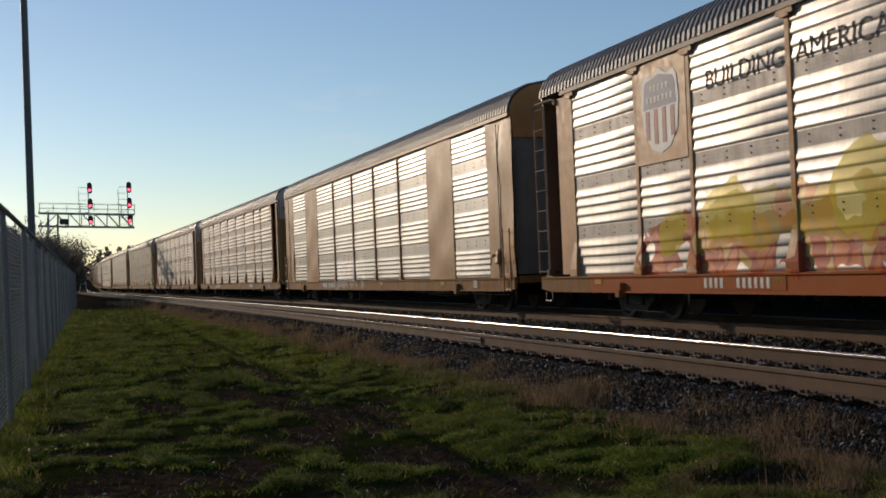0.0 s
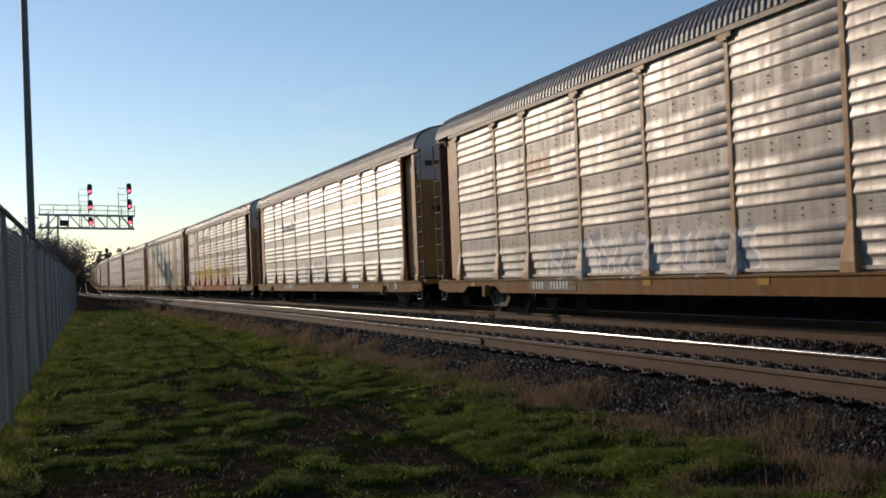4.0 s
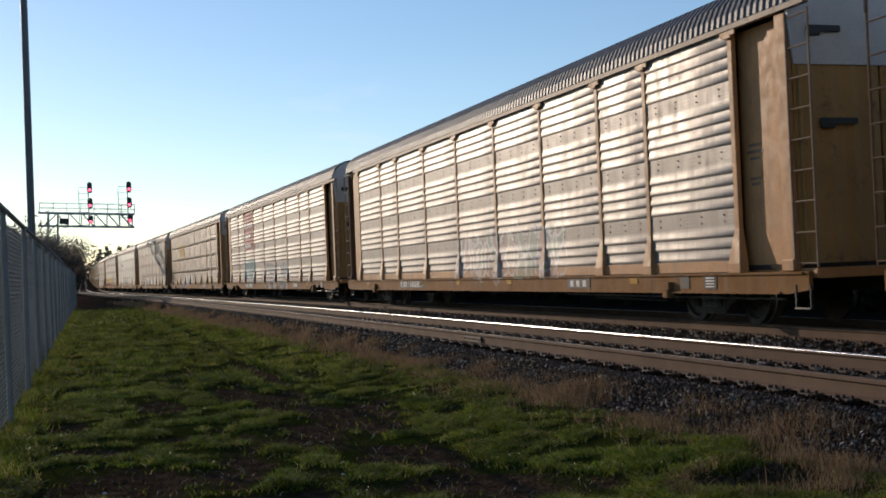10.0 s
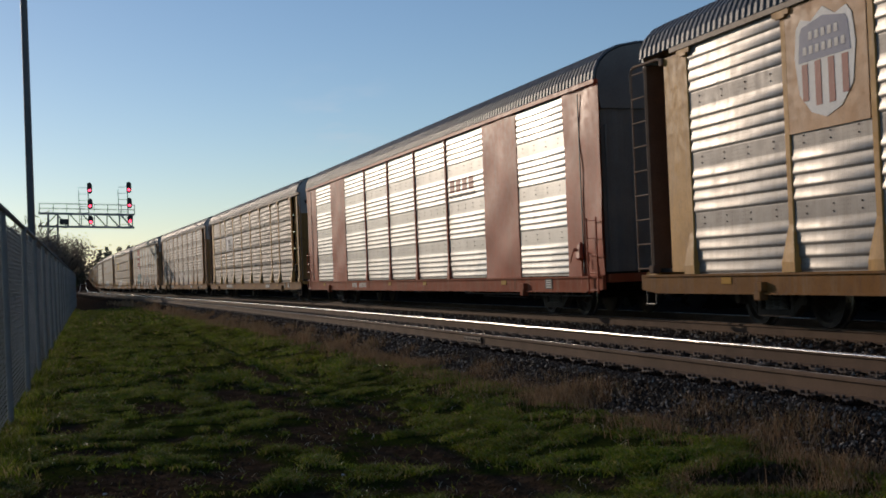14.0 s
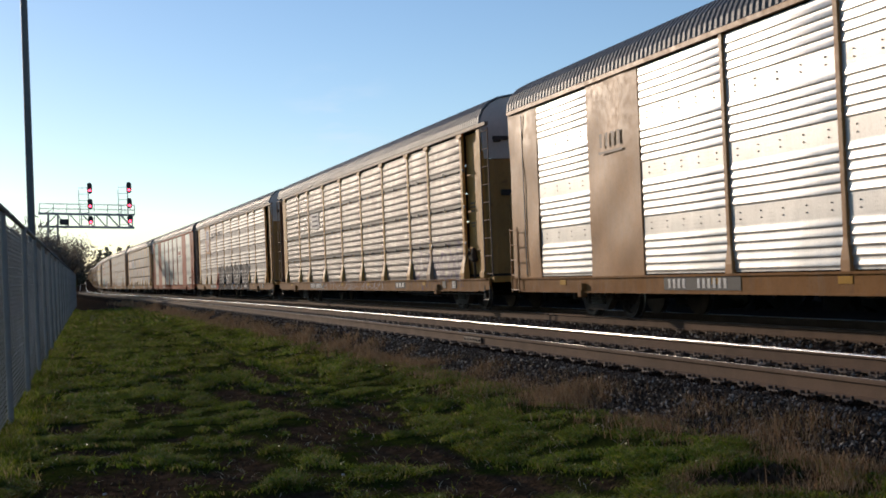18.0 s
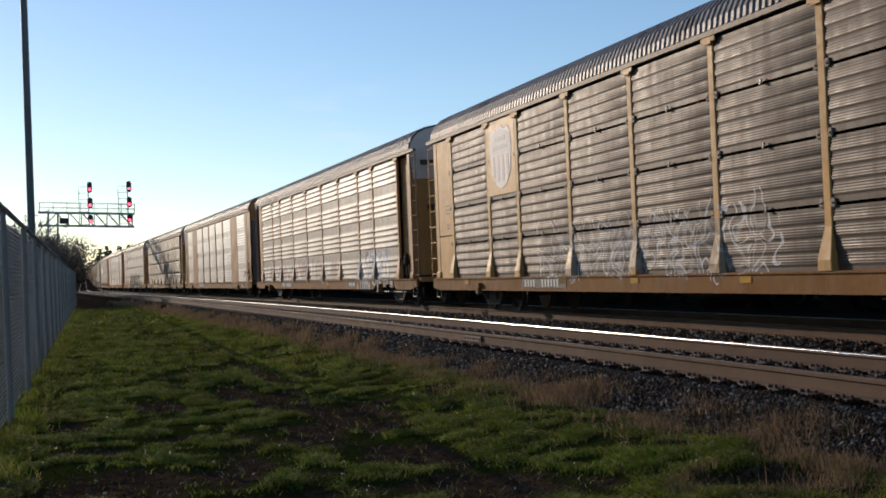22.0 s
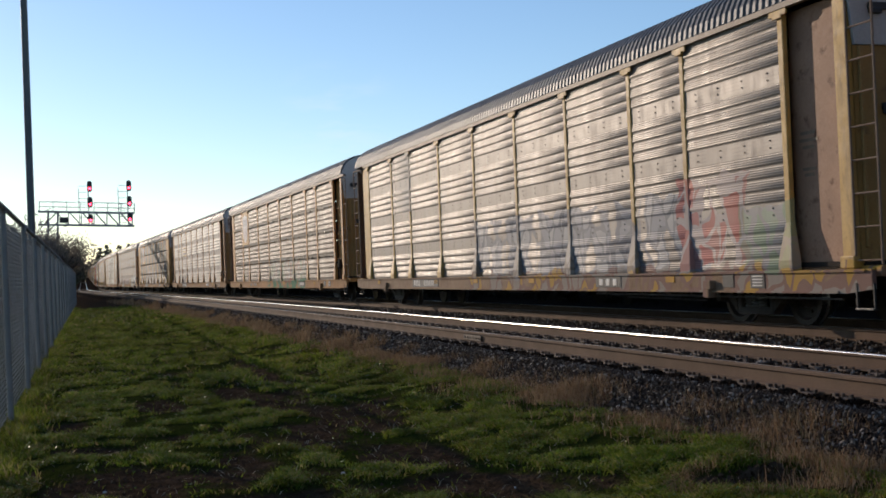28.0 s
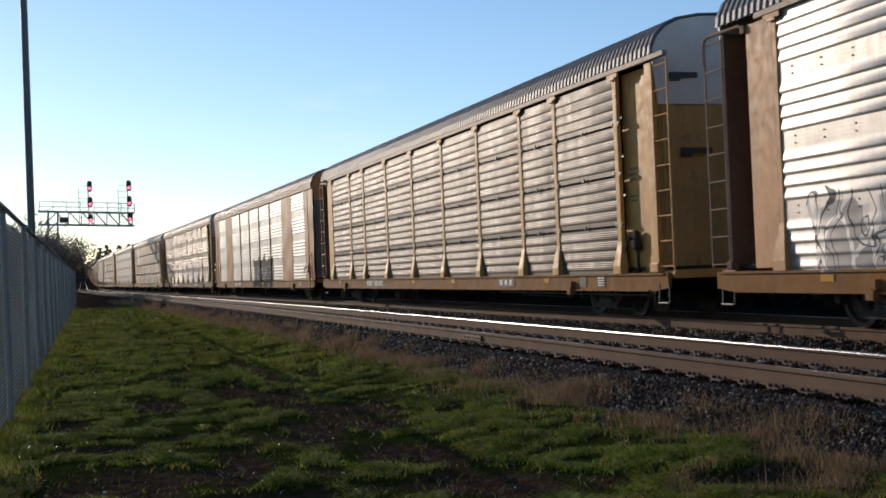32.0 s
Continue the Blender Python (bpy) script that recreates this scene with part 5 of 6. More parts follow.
def build_autorack(no, style):
    car = thing("autorack_car", style["label"], "railcar", group="cars of the freight train")
    layers, kind = style.get("layers", []), style.get("kind", "ribbed")
    metal = panel_metal(car, 0.52 * style.get("bright", 0.55), style.get("dirt", 0.5), style.get("tint", (1.0, 0.96, 0.91)), layers, style.get("rough", 0.375), style.get("shine", 0.45 if style.get("dirt", 0.5) < 0.45 else 0.26), style.get("soot", (0.21, 0.168, 0.135)), style.get("spec", 0.4))
    flat = style.get("band", 1.0)
    band = panel_metal(car, 0.52 * flat * style.get("bright", 0.55), min(1.0, style.get("dirt", 0.5) + 0.4 * (1 - flat)), style.get("tint", (1.0, 0.96, 0.91)), layers, style.get("rough", 0.375) + 0.04 + 0.3 * (1 - flat), flat * style.get("shine", 0.3), style.get("soot", (0.21, 0.168, 0.135)), 0.3)
    skin = [metal, M_PLATE, band]
    paint = car_paint(car, style.get("paint", TAN), style.get("worn", 0.55), layers, *((0.45, 0.2, 0.16) if kind == "flush" else (0.55, 0.2)))
    base = style.get("paint", TAN)
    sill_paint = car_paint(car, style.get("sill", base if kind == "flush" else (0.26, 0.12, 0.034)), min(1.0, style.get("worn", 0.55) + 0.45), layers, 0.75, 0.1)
    build_running_gear(car)
    far = style.get("far", False)
    half = 13.45 if kind == "flush" else 13.2
    put("roof", roof_mesh(half), style.get("roof", M_ROOF), car)
    for m in both_sides(-1.53, 0):
        short = kind != "flush" and not style.get("flush_end")
        put("top_chord", chord_mesh(half if kind == "flush" else 12.86 if short else 13.62), paint if kind == "flush" else M_CHORD, car, m @ pose(0, (0.76 if m.translation.x > 0 else -0.76) if short else 0, 0))
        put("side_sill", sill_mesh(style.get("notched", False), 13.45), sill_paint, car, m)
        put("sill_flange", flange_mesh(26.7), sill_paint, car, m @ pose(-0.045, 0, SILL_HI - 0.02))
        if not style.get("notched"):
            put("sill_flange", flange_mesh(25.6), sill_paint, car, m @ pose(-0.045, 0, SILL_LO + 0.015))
    for y in (-9.6, 9.6):
        for m in both_sides(-1.60, y):
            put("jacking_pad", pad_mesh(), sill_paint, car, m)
    if kind == "flush":
        widths = [(-1, 1.60), (1, 2.60), (-1, 2.15), (1, 2.84), (1, 2.84), (1, 2.84), (1, 2.84), (1, 2.84), (-1, 2.15), (1, 2.60), (-1, 1.60)]
        y = 13.43
        for k, (corr, w) in enumerate(widths):
            for m in both_sides(-1.507 if corr > 0 else -1.53, y - w / 2):
                if corr > 0:
                    put("side_panel", panel_mesh(round(w - 0.04, 3), 0.85, 4.45, 4, 5, 0.187, 0.0128, True), skin, car, m)
                else:
                    put("flush_sheet", sheet_mesh(w, SILL_HI, EAVE), paint, car, m)
            y -= w
            if 0 < k < len(widths) - 1 and corr > 0 and widths[k + 1][0] > 0:
                for m in both_sides(-1.548, y):
                    put("post", post_mesh(0.11, 0.22, 0.02, 1.25), paint, car, m)
        for s in (-1, 1):
            put("end_gable", end_wall_mesh(13.44, 4.0), style.get("gable", paint), car, pose(0, 0, 0, 0, 0, 0 if s > 0 else 180))
            for k in (0, 1):
                put("end_door", end_door_mesh(4.0), style.get("doors", M_DOOR_GREY), car, Matrix.Translation((0, s * 13.38, 0)) @ pose(0, 0, 0, 0, 0, 0 if s > 0 else 180) @ Matrix.Diagonal((1 if k else -1, 1, 1, 1)))
            for x, turn in ((-1, 0), (1, 180)):
                put("ladder", ladder_mesh(5, 0.50, 1.95, 0.42), paint, car, pose(x * 1.62, s * 12.95, 0, 0, 0, 0 if s > 0 else 180))
            for x in (-1.548, 1.548):
                sh = Shape()
                sh.box((x, s * 12.62, 2.64), (0.02, 0.03, 3.5), 0, 0.004)
                put("seam", sh.mesh("seam"), M_BLACK, car)
            sh = Shape()
            sh.box((0, s * 13.36, 0.78), (2.9, 0.30, 0.16), 0, 0.02)
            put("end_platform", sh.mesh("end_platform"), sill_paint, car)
        put("hand_brake", brake_mesh(), paint, car, pose(-1.50, -12.5, -0.1))
    else:
        y = sum(BAYS) / 2
        posts = [y]
        for k, w in enumerate(BAYS):
            for m in both_sides(PLANE, y - w / 2):
                if kind == "jointed" and not far:
                    tall = (EAVE - SILL_HI + 0.03) / 4
                    for q in range(4):
                        lo = SILL_HI - 0.03 + q * tall
                        put("side_panel", panel_mesh(round(w - 0.10, 3), 0.0, round(tall - 0.046, 3), 1, 4, 0.93, 0.0115, False, True), [metal, M_PLATE, metal], car, m @ pose(0, 0, lo))
                        if q and m.translation.x < 0 and not (q == 3 and k == 1 and no in (12, 14)):
                            put("clip", clip_mesh(), M_CLIP, car, m @ pose(-0.04, 0, lo))
                else:
                    put("side_panel", panel_mesh(round(w - 0.10, 3), SILL_HI - 0.02, EAVE, 4, 4, 0.197, 0.0168, not far, style.get("fine", False)), skin, car, m)
            y -= w
            posts.append(y)
        for y in posts:
            for m in both_sides(-1.53, y):
                put("post", post_mesh(0.165, *((0.25, 0.035) if no == 14 else (0.31, 0.09)), SILL_HI + 0.58) if kind == "jointed" else post_mesh(0.13, 0.34, 0.08, 1.5), paint, car, m)
                if kind == "jointed" and not far and m.translation.x < 0:
                    for q in (1, 2, 3):
                        for dy in (-0.125, 0.125):
                            put("lug", lug_mesh(0.062 if no == 12 else 0.04), M_LUG if no in (12, 14) else M_CLIP, car, m @ pose(0.012, dy, SILL_HI - 0.03 + q * (EAVE - SILL_HI + 0.03) / 4))
                if not far:
                    put("post_bracket", bracket_mesh(0.42), paint, car, m @ pose(-0.02, 0, EAVE - 0.04))
        for s in (-1, 1):
            build_open_end(car, s, paint, style.get("gable", M_GABLE), style.get("doors", paint), style.get("flush_end", False), kind == "jointed" or no in (11, 13), paint if no in (12, 17) else M_LADDER, M_RAIL_SHADE_BROWN if no in (6, 11, 13, 14) else paint if no == 17 else M_LADDER)
    if style.get("notched") or no == 5:
        y = sum(BAYS) / 2
        for w in BAYS:
            if style.get("tape"):
                for i in range(int((w - 0.2) / 0.105)):
                    put("reflective_tape", mark_mesh(0.103, 0.085), M_PALE if i % 2 else M_REDINK, car, pose(-1.53, y - 0.12 - (i + 0.5) * 0.105, SILL_HI + 0.145))
            sh = Shape()
            if no == 5:
                sh.box((-1.525, y - w / 2, SILL_HI + 0.10), (0.03, w - 0.22, 0.17), 0, 0.01)
                put("kick_plate", sh.mesh("kick_plate"), paint, car)
            else:
                sh.box((-1.525, y - w / 2, SILL_HI + 0.06), (0.05, w - 0.2, 0.05), 0, 0.01)
                put("ledge", sh.mesh("ledge"), M_CLIP, car)
            y -= w
    # stencilled reporting marks, as bars on dark patches
    if not far:
        y0 = style.get("marks_at", 6.6)
        sh = Shape()
        sh.box((-1.572, y0 - 1.0, 0.685), (0.008, 2.4, 0.22))
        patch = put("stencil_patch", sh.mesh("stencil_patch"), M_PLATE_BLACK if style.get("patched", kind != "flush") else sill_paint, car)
        ink = style.get("ink", M_PALE)
        for yy, z, w, h in bar_word(y0, 0.685, 4, 0.08, 0.155, 1.0) + bar_word(y0 - 0.96, 0.685, 6, 0.08, 0.155, 1.0):
            put("stencil_mark", mark_mesh(w, h), ink, patch, pose(-1.578, yy, z))
        if kind != "flush":
            sh = Shape()
            sh.box((-1.572, -5.95, 0.68), (0.008, 1.05, 0.19))
            logo = put("logo_patch", sh.mesh("logo_patch"), M_PLATE_BLACK, car, label="dark painted patch with pale company bars")
            for yy in (-5.66, -5.95, -6.24):
                put("logo_bar", mark_mesh(0.15, 0.12), M_PALE, logo, pose(-1.578, yy, 0.68))
            sh = Shape()
            sh.box((-1.572, -10.1, 0.69), (0.008, 0.30, 0.20))
            put("data_plate", sh.mesh("data_plate"), M_PLATE_BLACK, car)
        for yy in (10.6, 4.6, 1.4, -2.2, -8.3):
            sh = Shape()
            sh.box((-1.572, yy, 0.72), (0.008, 0.30, 0.10))
            put("reflector", sh.mesh("reflector"), M_REFLECTOR, car, label="yellow reflective strip")
        sh = Shape()
        sh.box((-1.572, -10.9, 0.69), (0.008, 0.36, 0.22))
        label_plate = put("data_plate", sh.mesh("data_plate"), M_PLATE_BLACK, car)
        for i in range(4):
            put("data_line", mark_mesh(0.26, 0.02), M_PALE, label_plate, pose(-1.578, -10.9, 0.62 + i * 0.045))
    return car


M_CHORD = surface("weathered_chord", (0.32, 0.265, 0.21), (0.22, 0.175, 0.135), 1.5, 0.6, 0.1, spot=(0.16, 0.11, 0.07), gloss=0.2)
M_LADDER = surface("ladder_brown", (0.20, 0.135, 0.095), (0.28, 0.20, 0.15), 2.0, 0.75, gloss=0.15)
M_GABLE = surface("gable_grey", (0.44, 0.43, 0.41), (0.54, 0.52, 0.50), 1.2, 0.5, 0.1)
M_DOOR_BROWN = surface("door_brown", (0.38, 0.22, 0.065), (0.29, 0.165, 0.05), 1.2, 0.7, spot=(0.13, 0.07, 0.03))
M_DOOR_GREY = surface("door_grey", (0.13, 0.12, 0.11), (0.18, 0.165, 0.15), 1.2, 0.65)
M_FAINT = surface("faint_lettering", (0.16, 0.10, 0.06), (0.24, 0.15, 0.08), 2.0, 0.6)
M_RUSTY_PANEL = surface("rusty_pink_sheet", (0.40, 0.23, 0.14), (0.30, 0.17, 0.105), 1.4, 0.65, 0.0, 30, 0.004, spot=(0.09, 0.035, 0.015), gloss=0.2)
M_ORANGE = surface("orange_lettering", (0.45, 0.20, 0.05), (0.36, 0.16, 0.05), 2.0, 0.6)
M_REFLECTOR = surface("yellow_reflector", (0.50, 0.25, 0.015), (0.38, 0.19, 0.02), 4.0, 0.6, gloss=0.1)
# brown of dark ladder rails; also paints the shade in the leading-end recess
M_RAIL_SHADE_BROWN = surface("rail_shade_brown", (0.105, 0.068, 0.048), (0.15, 0.10, 0.07), 2.0, 0.8, gloss=0.12)
M_LUG = surface("dull_lug", (0.24, 0.19, 0.14), (0.15, 0.115, 0.085), 3.0, 0.65, 0.1, gloss=0.3)
M_OCHRE = surface("faded_ochre_ink", (0.50, 0.33, 0.13), (0.42, 0.27, 0.10), 3.0, 0.6)
M_CLIP = surface("worn_clip", (0.30, 0.28, 0.26), (0.16, 0.14, 0.12), 3.0, 0.45, 0.5)
TAN, YELLOW, BRICK, FLESH = (0.52, 0.26, 0.10), (0.62, 0.325, 0.085), (0.43, 0.072, 0.022), (0.43, 0.205, 0.068)
GREY = (1.0, 0.89, 0.79)


def ribbed(what, **k):
    return dict(kind="ribbed", label="ribbed railcar " + what, **k)


def jointed(what, **k):
    return dict(dict(kind="jointed", label="grey louvred railcar, yellow posts, " + what, bright=0.14, dirt=0.6, tint=GREY, paint=YELLOW, rough=0.38, shine=0.18, spec=0.18, soot=(0.088, 0.066, 0.052)), **k)


def flush(what, **k):
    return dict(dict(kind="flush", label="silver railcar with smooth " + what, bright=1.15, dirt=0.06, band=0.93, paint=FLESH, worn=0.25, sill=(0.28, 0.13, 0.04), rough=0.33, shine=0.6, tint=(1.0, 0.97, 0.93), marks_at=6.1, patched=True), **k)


W, K = (0.70, 0.68, 0.66), (0.03, 0.03, 0.035)
CARS = {
    0: ribbed("covered in orange and yellow spray paint", bright=0.8, dirt=0.25, band=0.74, patched=False, layers=[("field", -7, 11, 0.5, 0.86, [(0.40, 0.10, 0.03)], 0.7), ("piece", -6, 8.8, 0.86, 1.75, [(0.50, 0.14, 0.03), (0.48, 0.30, 0.06), (0.34, 0.06, 0.03)], 0.85),
                      ("piece", -7, 6.4, 1.25, 2.0, [(0.58, 0.40, 0.04), (0.52, 0.20, 0.04), (0.50, 0.42, 0.12)], 0.65), ("disc", 5.2, 6.7, 1.35, 2.25, [(0.62, 0.50, 0.06)], 0.65), ("disc", 1.9, 3.4, 1.3, 2.45, [(0.62, 0.50, 0.06)], 0.65), ("disc", 7.3, 8.2, 1.2, 1.9, [(0.58, 0.44, 0.06)], 0.8),
                      ("scrawl", -9, -1, 0.9, 2.6, [K], 0.7)]),
    1: ribbed("with bright clean panels and grey spray-painted tags", bright=1.2, band=0.95, dirt=0.07, tint=(1.0, 0.97, 0.93), rough=0.33, shine=0.6, layers=[("piece", -2.5, 3.9, 0.95, 1.55, [(0.34, 0.34, 0.35), (0.44, 0.44, 0.45), (0.10, 0.10, 0.11)], 0.6), ("scrawl", -2.5, 3.9, 0.9, 1.8, [K], 0.6)]),
    2: ribbed("with an orange square emblem and faint green paint", bright=0.5, dirt=0.7, notched=True, layers=[("scrawl", 3, 10, 0.7, 1.7, [(0.10, 0.25, 0.14)], 0.7), ("piece", -2, 6, 0.9, 1.6, [(0.2, 0.22, 0.3), (0.35, 0.33, 0.33), W], 0.6)]),
    3: jointed("yellow square plate", bright=0.17, dirt=0.5, layers=[("piece", 0.5, 4.2, 0.7, 1.5, [(0.32, 0.30, 0.28), (0.22, 0.2, 0.18), W], 0.6), ("field", 4.36, 7.06, 2.78, 3.7, [(0.50, 0.33, 0.10)], 0.9)]),
    4: ribbed("with a red painted field and teal spray paint", bright=0.48, dirt=0.4, notched=True, tape=True,
              layers=[("field", 4.26, 6.90, 2.52, 4.62, [(0.26, 0.045, 0.05)], 0.9), ("piece", 4.0, 7.2, 0.9, 1.95, [(0.08, 0.24, 0.27), (0.11, 0.28, 0.30), (0.08, 0.20, 0.22)], 0.85), ("piece", -4.2, 1.3, 1.3, 1.7, [(0.12, 0.20, 0.24), (0.20, 0.27, 0.30), (0.08, 0.10, 0.12)], 0.75), ("piece", -4.2, 1.3, 0.5, 1.45, [(0.5, 0.5, 0.5), (0.36, 0.40, 0.42), K], 0.75)]),
    5: ribbed("with faded pink and green spray paint", bright=0.44, dirt=0.6, layers=[("scrawl", 8.5, 11.4, 0.8, 1.6, [(0.30, 0.36, 0.28)], 0.6), ("piece", -5.3, 1.5, 0.8, 1.9, [(0.42, 0.30, 0.27), (0.30, 0.36, 0.28), W], 0.55)]),
    6: jointed("one sheet painted white", bright=0.22, dirt=0.7, spec=0.26, layers=[("field", 4.4, 6.95, 2.68, 3.55, [(0.82, 0.80, 0.77)], 0.85)]),
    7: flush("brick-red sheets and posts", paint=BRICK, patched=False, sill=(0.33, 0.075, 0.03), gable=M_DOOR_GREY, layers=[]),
    8: ribbed("with a shield emblem and black and red spray paint", band=0.85, bright=0.66, dirt=0.3, paint=YELLOW,
              layers=[("piece", 3.2, 4.7, 0.5, 1.5, [(0.45, 0.05, 0.04), (0.35, 0.05, 0.04), (0.30, 0.04, 0.03)], 0.85), ("mass", -7, 3.7, 0.4, 1.85, [(0.03, 0.03, 0.032), (0.05, 0.05, 0.055), (0.55, 0.54, 0.53)], 0.95)]),
    9: jointed("violet tags near its end", bright=0.18, dirt=0.5, spec=0.24, layers=[("scrawl", -4, 6, 0.5, 0.85, [(0.42, 0.40, 0.42)], 0.7), ("piece", -11.4, -7.6, 0.85, 1.5, [(0.30, 0.27, 0.31), (0.22, 0.20, 0.23), (0.10, 0.08, 0.12)], 0.4), ("scrawl", -11.6, -6.8, 0.6, 1.9, [(0.10, 0.08, 0.13)], 0.85)]),
    10: flush("tan sheets and posts", layers=[]),
    11: ribbed("with pink and white spray paint", bright=0.46, dirt=0.6, notched=True, shine=0.3,
               layers=[("piece", -3.5, 11, 0.86, 1.55, [(0.50, 0.48, 0.46), (0.24, 0.12, 0.11), (0.16, 0.09, 0.09)], 0.7), ("piece", -10.5, -6.6, 0.5, 1.7, [(0.2, 0.3, 0.4), (0.12, 0.14, 0.18), W], 0.7)]),
    12: jointed("plain yellow ends and white scrawls", dirt=0.85, roof=M_ROOF_OLD, flush_end=True, soot=(0.078, 0.049, 0.034), tint=(1.0, 0.86, 0.74), layers=[("piece", -2.6, 5.6, 0.85, 1.75, [(0.13, 0.11, 0.10), (0.16, 0.14, 0.13), (0.42, 0.40, 0.38)], 0.5), ("scrawl", -3, 6, 0.8, 1.9, [W], 0.8)]),
    13: ribbed("with blotched bright panels and dark tags", band=0.82, bright=0.66, dirt=0.35, layers=[("piece", 4.3, 7.2, 0.5, 1.45, [(0.10, 0.10, 0.12), (0.22, 0.215, 0.22), (0.05, 0.05, 0.06)], 0.65), ("scrawl", 4.0, 7.4, 0.6, 1.8, [K], 0.8)]),
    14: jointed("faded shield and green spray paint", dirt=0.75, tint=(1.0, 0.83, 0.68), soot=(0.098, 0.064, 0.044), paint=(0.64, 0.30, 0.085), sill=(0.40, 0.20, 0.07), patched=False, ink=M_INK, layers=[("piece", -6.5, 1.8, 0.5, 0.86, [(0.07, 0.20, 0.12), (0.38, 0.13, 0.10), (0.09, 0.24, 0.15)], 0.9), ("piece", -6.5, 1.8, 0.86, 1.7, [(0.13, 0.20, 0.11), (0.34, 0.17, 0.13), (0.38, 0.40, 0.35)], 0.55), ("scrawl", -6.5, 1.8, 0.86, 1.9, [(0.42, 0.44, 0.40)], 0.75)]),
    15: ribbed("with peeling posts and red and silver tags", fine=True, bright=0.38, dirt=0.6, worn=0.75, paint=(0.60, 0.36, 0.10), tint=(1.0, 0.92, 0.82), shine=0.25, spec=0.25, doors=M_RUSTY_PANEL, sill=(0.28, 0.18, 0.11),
               layers=[("piece", -9.4, 1.5, 0.85, 2.1, [(0.36, 0.36, 0.37), (0.26, 0.27, 0.30), (0.16, 0.17, 0.20)], 0.7), ("piece", -10.6, -8.6, 0.95, 2.3, [(0.45, 0.16, 0.13), (0.40, 0.20, 0.17), (0.5, 0.42, 0.38)], 0.8),
                       ("piece", -14, 2, 0.4, 0.9, [(0.28, 0.25, 0.22), (0.46, 0.27, 0.05), (0.22, 0.13, 0.11)], 0.75), ("piece", -12, -10.4, 0.85, 1.8, [(0.22, 0.32, 0.20), (0.28, 0.36, 0.26), (0.3, 0.3, 0.3)], 0.55), ("field", 6.85, 8.5, 2.75, 4.55, [(0.58, 0.52, 0.45)], 0.8)]),
    16: flush("tan sheets and black spray paint", layers=[("mass", -4.9, 0.5, 0.5, 1.9, [K, (0.02, 0.02, 0.022), (0.05, 0.05, 0.055)], 0.98), ("piece", -4.0, -0.5, 1.0, 1.5, [(0.02, 0.02, 0.022), (0.05, 0.055, 0.055), (0.34, 0.36, 0.36)], 0.8)]),
    17: jointed("clean panels", layers=[]),
    18: ribbed("with bright panels and white-outlined spray paint", bright=0.85, dirt=0.2, rough=0.36, shine=0.5, layers=[("piece", 2, 11.0, 0.86, 1.7, [(0.14, 0.14, 0.145), (0.24, 0.24, 0.245), (0.52, 0.51, 0.50)], 0.7), ("scrawl", 2, 11.0, 0.86, 1.8, [K], 0.8)]),
    -1: flush("tan sheets on a tan frame", bright=0.75, layers=[("piece", 0, 4, 0.6, 1.6, [(0.5, 0.5, 0.5), (0.4, 0.4, 0.4), W], 0.5)]),
    -2: ribbed("in dusty silver", bright=0.6, dirt=0.5),
    -3: ribbed("in dusty pale silver", bright=0.66, dirt=0.4),
    -4: jointed("under grime", far=True),
}
FIRST, LAST = -12, 18
cars = {}
for no in range(LAST, FIRST - 1, -1):
    style = CARS.get(no) or (dict(ribbed("far along the train", bright=0.6, dirt=0.45), far=True) if no % 3 else flush("tan sheets far along the train"))
    if no < -3:
        style = dict(style, far=True)
    cars[no] = build_autorack(no, style)

# emblems and writing on single cars
X = -1.532
for no in (0, 8):
    sh = Shape()
    sh.box((X + 0.005, 7.93, 3.60), (0.012, 1.76, 1.74))
    put("emblem_plate", sh.mesh("emblem_plate"), car_paint(cars[no], TAN, 0.3, []), cars[no])
    shield(cars[no], 7.93, 3.60, 1.33, 1.46, X - 0.004, False)
    words(cars[no], "BUILDING", 6.45, 3.70, 0.43, M_GREYINK)
    words(cars[no], "AMERICA", 4.02, 3.70, 0.43, M_GREYINK)
for no in (12, 14):
    sh = Shape()
    sh.box((X + 0.005, 7.93, 3.60), (0.012, 1.76, 1.74))
    put("emblem_plate", sh.mesh("emblem_plate"), car_paint(cars[no], YELLOW, 0.3, []), cars[no])
    shield(cars[no], 7.93, 3.60, 1.36, 1.50, X - 0.004, True)
lettering(cars[1], "company_name", M_GREYINK, [(6.75 - i * 0.32, 3.35 + (0.06 if i in (0, 6) else 0), 0.2, 0.42 if i in (0, 6) else 0.28) for i in range(8)], PLANE, "grey bars of a painted company name", RIBBED)
lettering(cars[2], "company_square", M_ORANGE, [(6.2, 3.05, 1.5, 0.06)] + bar_word(6.7, 3.4, 3, 0.34, 0.42), PLANE, "orange bars of a painted company square", RIBBED)
for row in (3.5, 3.22, 2.94):
    lettering(cars[13], "company_square", M_OCHRE, bar_word(6.0, row, 3, 0.40, 0.16), PLANE, "faded ochre bars of a painted company square", RIBBED)
for row, n, pitch in ((3.95, 8, 0.295), (3.38, 7, 0.24), (2.84, 7, 0.255)):
    lettering(cars[4], "company_name", M_WHITE, [(6.72 - i * pitch, row, pitch * 0.66, 0.21 if i else 0.29) for i in range(n)], PLANE, "white bars of a painted company name", RIBBED)
lettering(cars[7], "company_name", M_REDINK, [(-4.75 - i * 0.48, 3.35, 0.36, 0.32) for i in range(4)], -1.507, "red bars of a painted company name", FLUSH)
lettering(cars[7], "company_stripe", M_INK, [(-5.5, 3.08, 2.0, 0.09)], -1.507, "dark painted stripe", FLUSH)
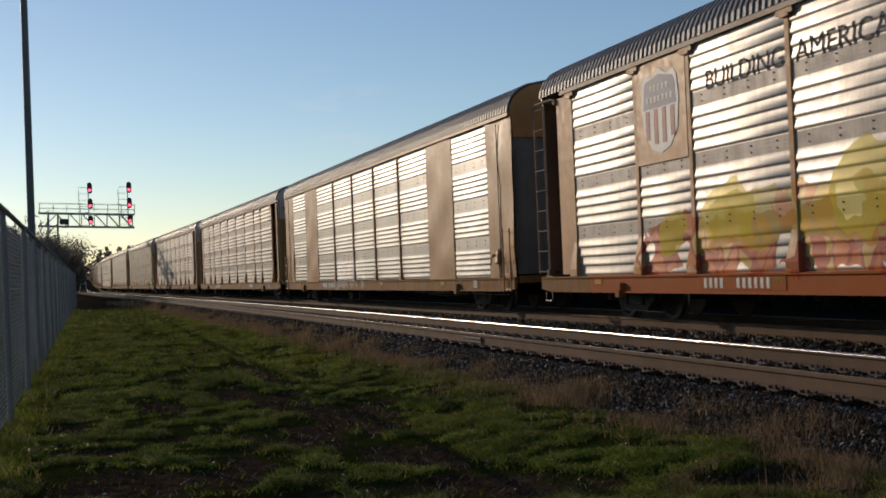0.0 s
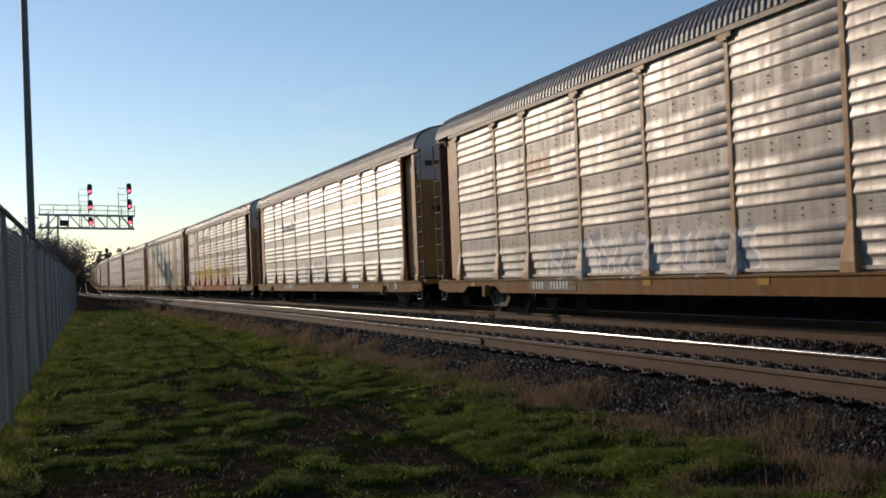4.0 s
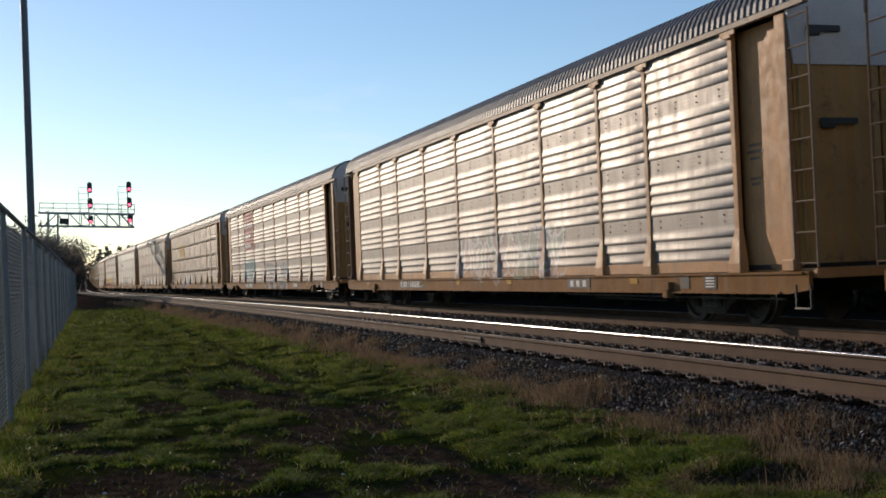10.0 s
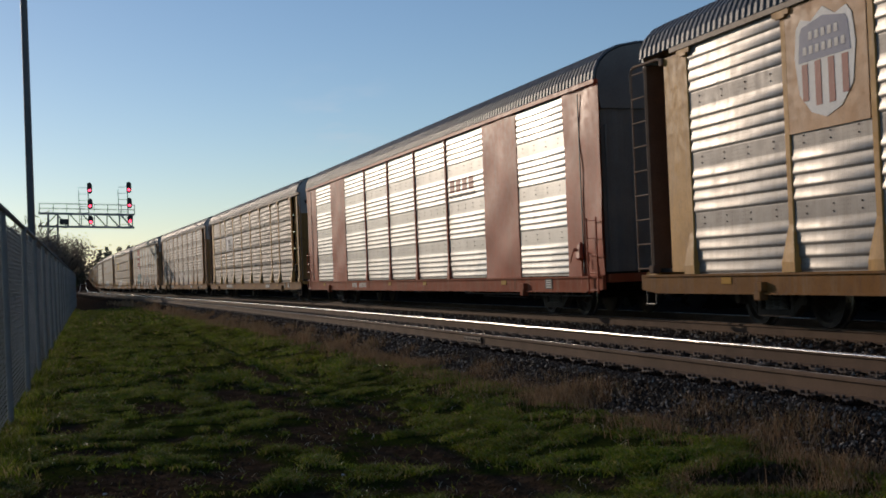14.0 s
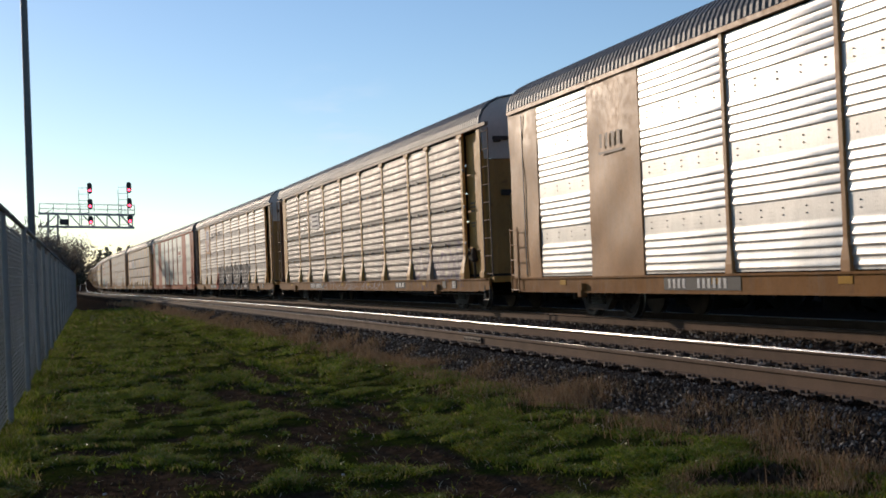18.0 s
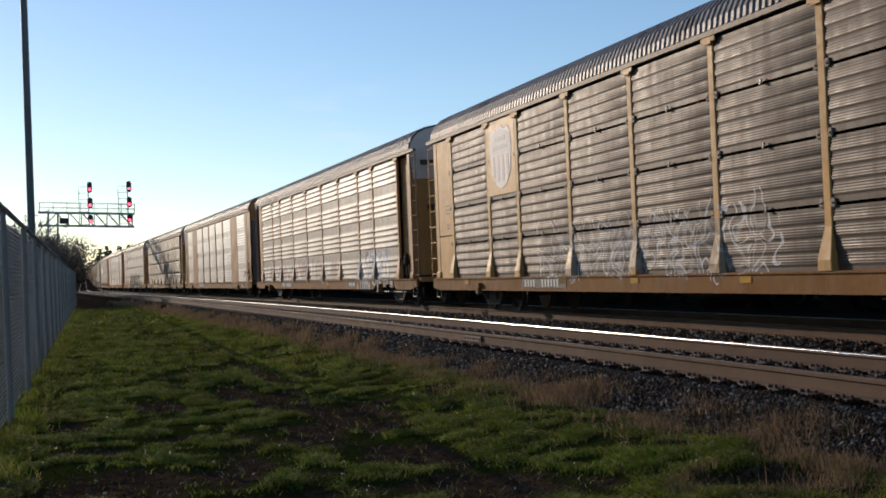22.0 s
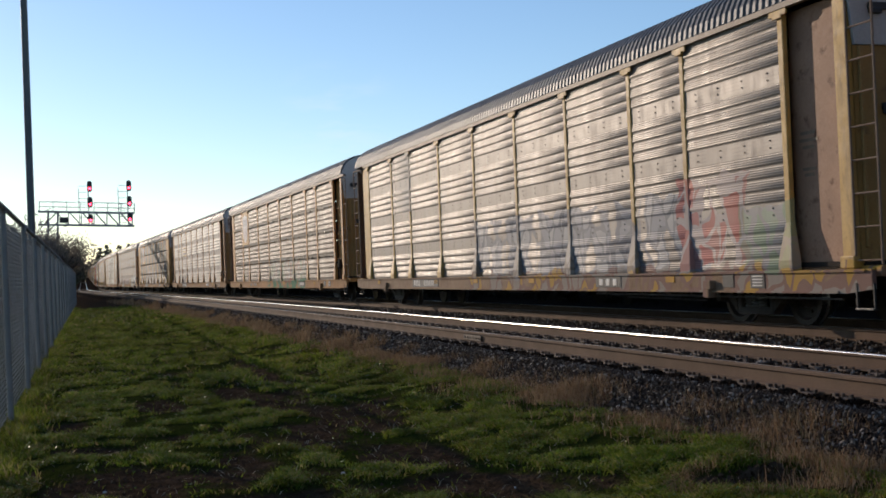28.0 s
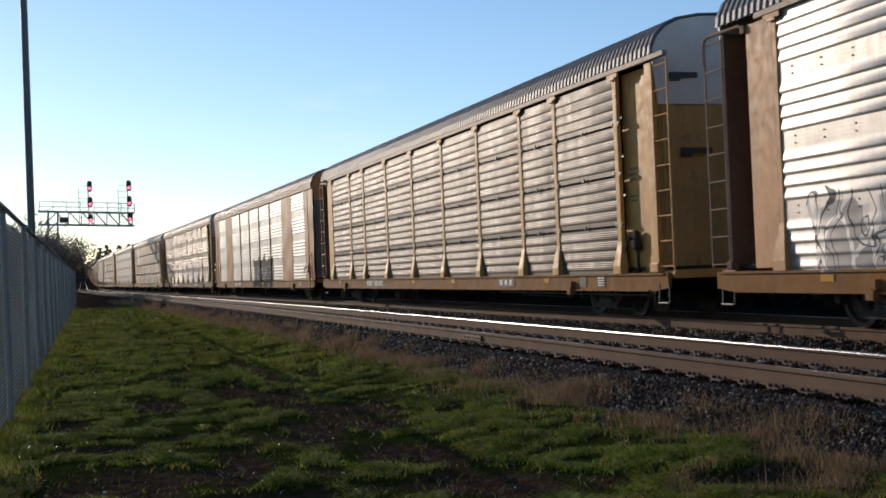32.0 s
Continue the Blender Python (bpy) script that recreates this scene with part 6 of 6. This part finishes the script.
for no in (10, 16):
    lettering(cars[no], "company_name", M_FAINT, [(8.55 - i * 0.25, 3.5, 0.11, 0.26) for i in range(4)] + [(8.17, 3.26, 1.0, 0.05)], -1.568, "faint brown bars of a painted company name")
lettering(cars[6], "company_name", M_GREYINK, [(5.75 - i * 0.16, 3.10, 0.10, 0.12) for i in range(7)] + [(5.75 - i * 0.145, 2.92, 0.10, 0.13) for i in range(8)] + [(5.62, 3.34, 0.42, 0.22)], X, "dark bars of a company name on a white sheet")
for no, y, z in ((9, 5.7, 3.2),):
    sh = Shape()
    sh.box((X, y, z), (0.014, 1.3, 0.62))
    plate = put("notice_plate", sh.mesh("notice_plate"), M_PALE, cars[no], label="pale square notice plate")
    for i in range(3):
        put("notice_line", mark_mesh(1.0, 0.07), M_GREYINK, plate, pose(X - 0.009, y, z - 0.18 + i * 0.18))


# ---- what moves ----
def run(t):
    """How far the coupling ahead of car 0 has come at t seconds."""
    return 24.31 + 16.0758 * t - 0.00833 * t * t


def car_pose(no, t):
    s = run(t) - (no + 0.5) * CAR
    a, b = on_line(s - BOGIE), on_line(s + BOGIE)
    d, c = b - a, (a + b) / 2
    return Matrix.Translation(c) @ Euler((math.atan2(d.z, d.y), 0, -math.atan2(d.x, d.y))).to_matrix().to_4x4()


def motions():
    times = [i * 0.5 for i in range(int(SECONDS * 2) + 1)]
    for no, car in cars.items():
        walk(car, [(t, car_pose(no, t)) for t in times])
        if no < -2:
            continue
        spin = [0.0]
        for i in range(1, int(SECONDS * FPS) + 1):
            t = i / FPS
            if -22 < run(t) - (no + 0.5) * CAR < 75:
                spin.append(t)
        spin += [SECONDS] if spin[-1] < SECONDS else []
        for truck in car.children:
            if not truck.name.startswith("truck"):
                continue
            for ob in truck.children:
                if ob.name.startswith("wheelset"):
                    y = ob.location.y
                    rows, last = [], 0.0
                    for t in spin:
                        live = min(max(run(t), (no + 0.5) * CAR - 22), (no + 0.5) * CAR + 75)
                        rows.append((t, pose(0, y, WHEEL_R, -math.degrees(live / WHEEL_R))))
                    walk(ob, rows)


motions()
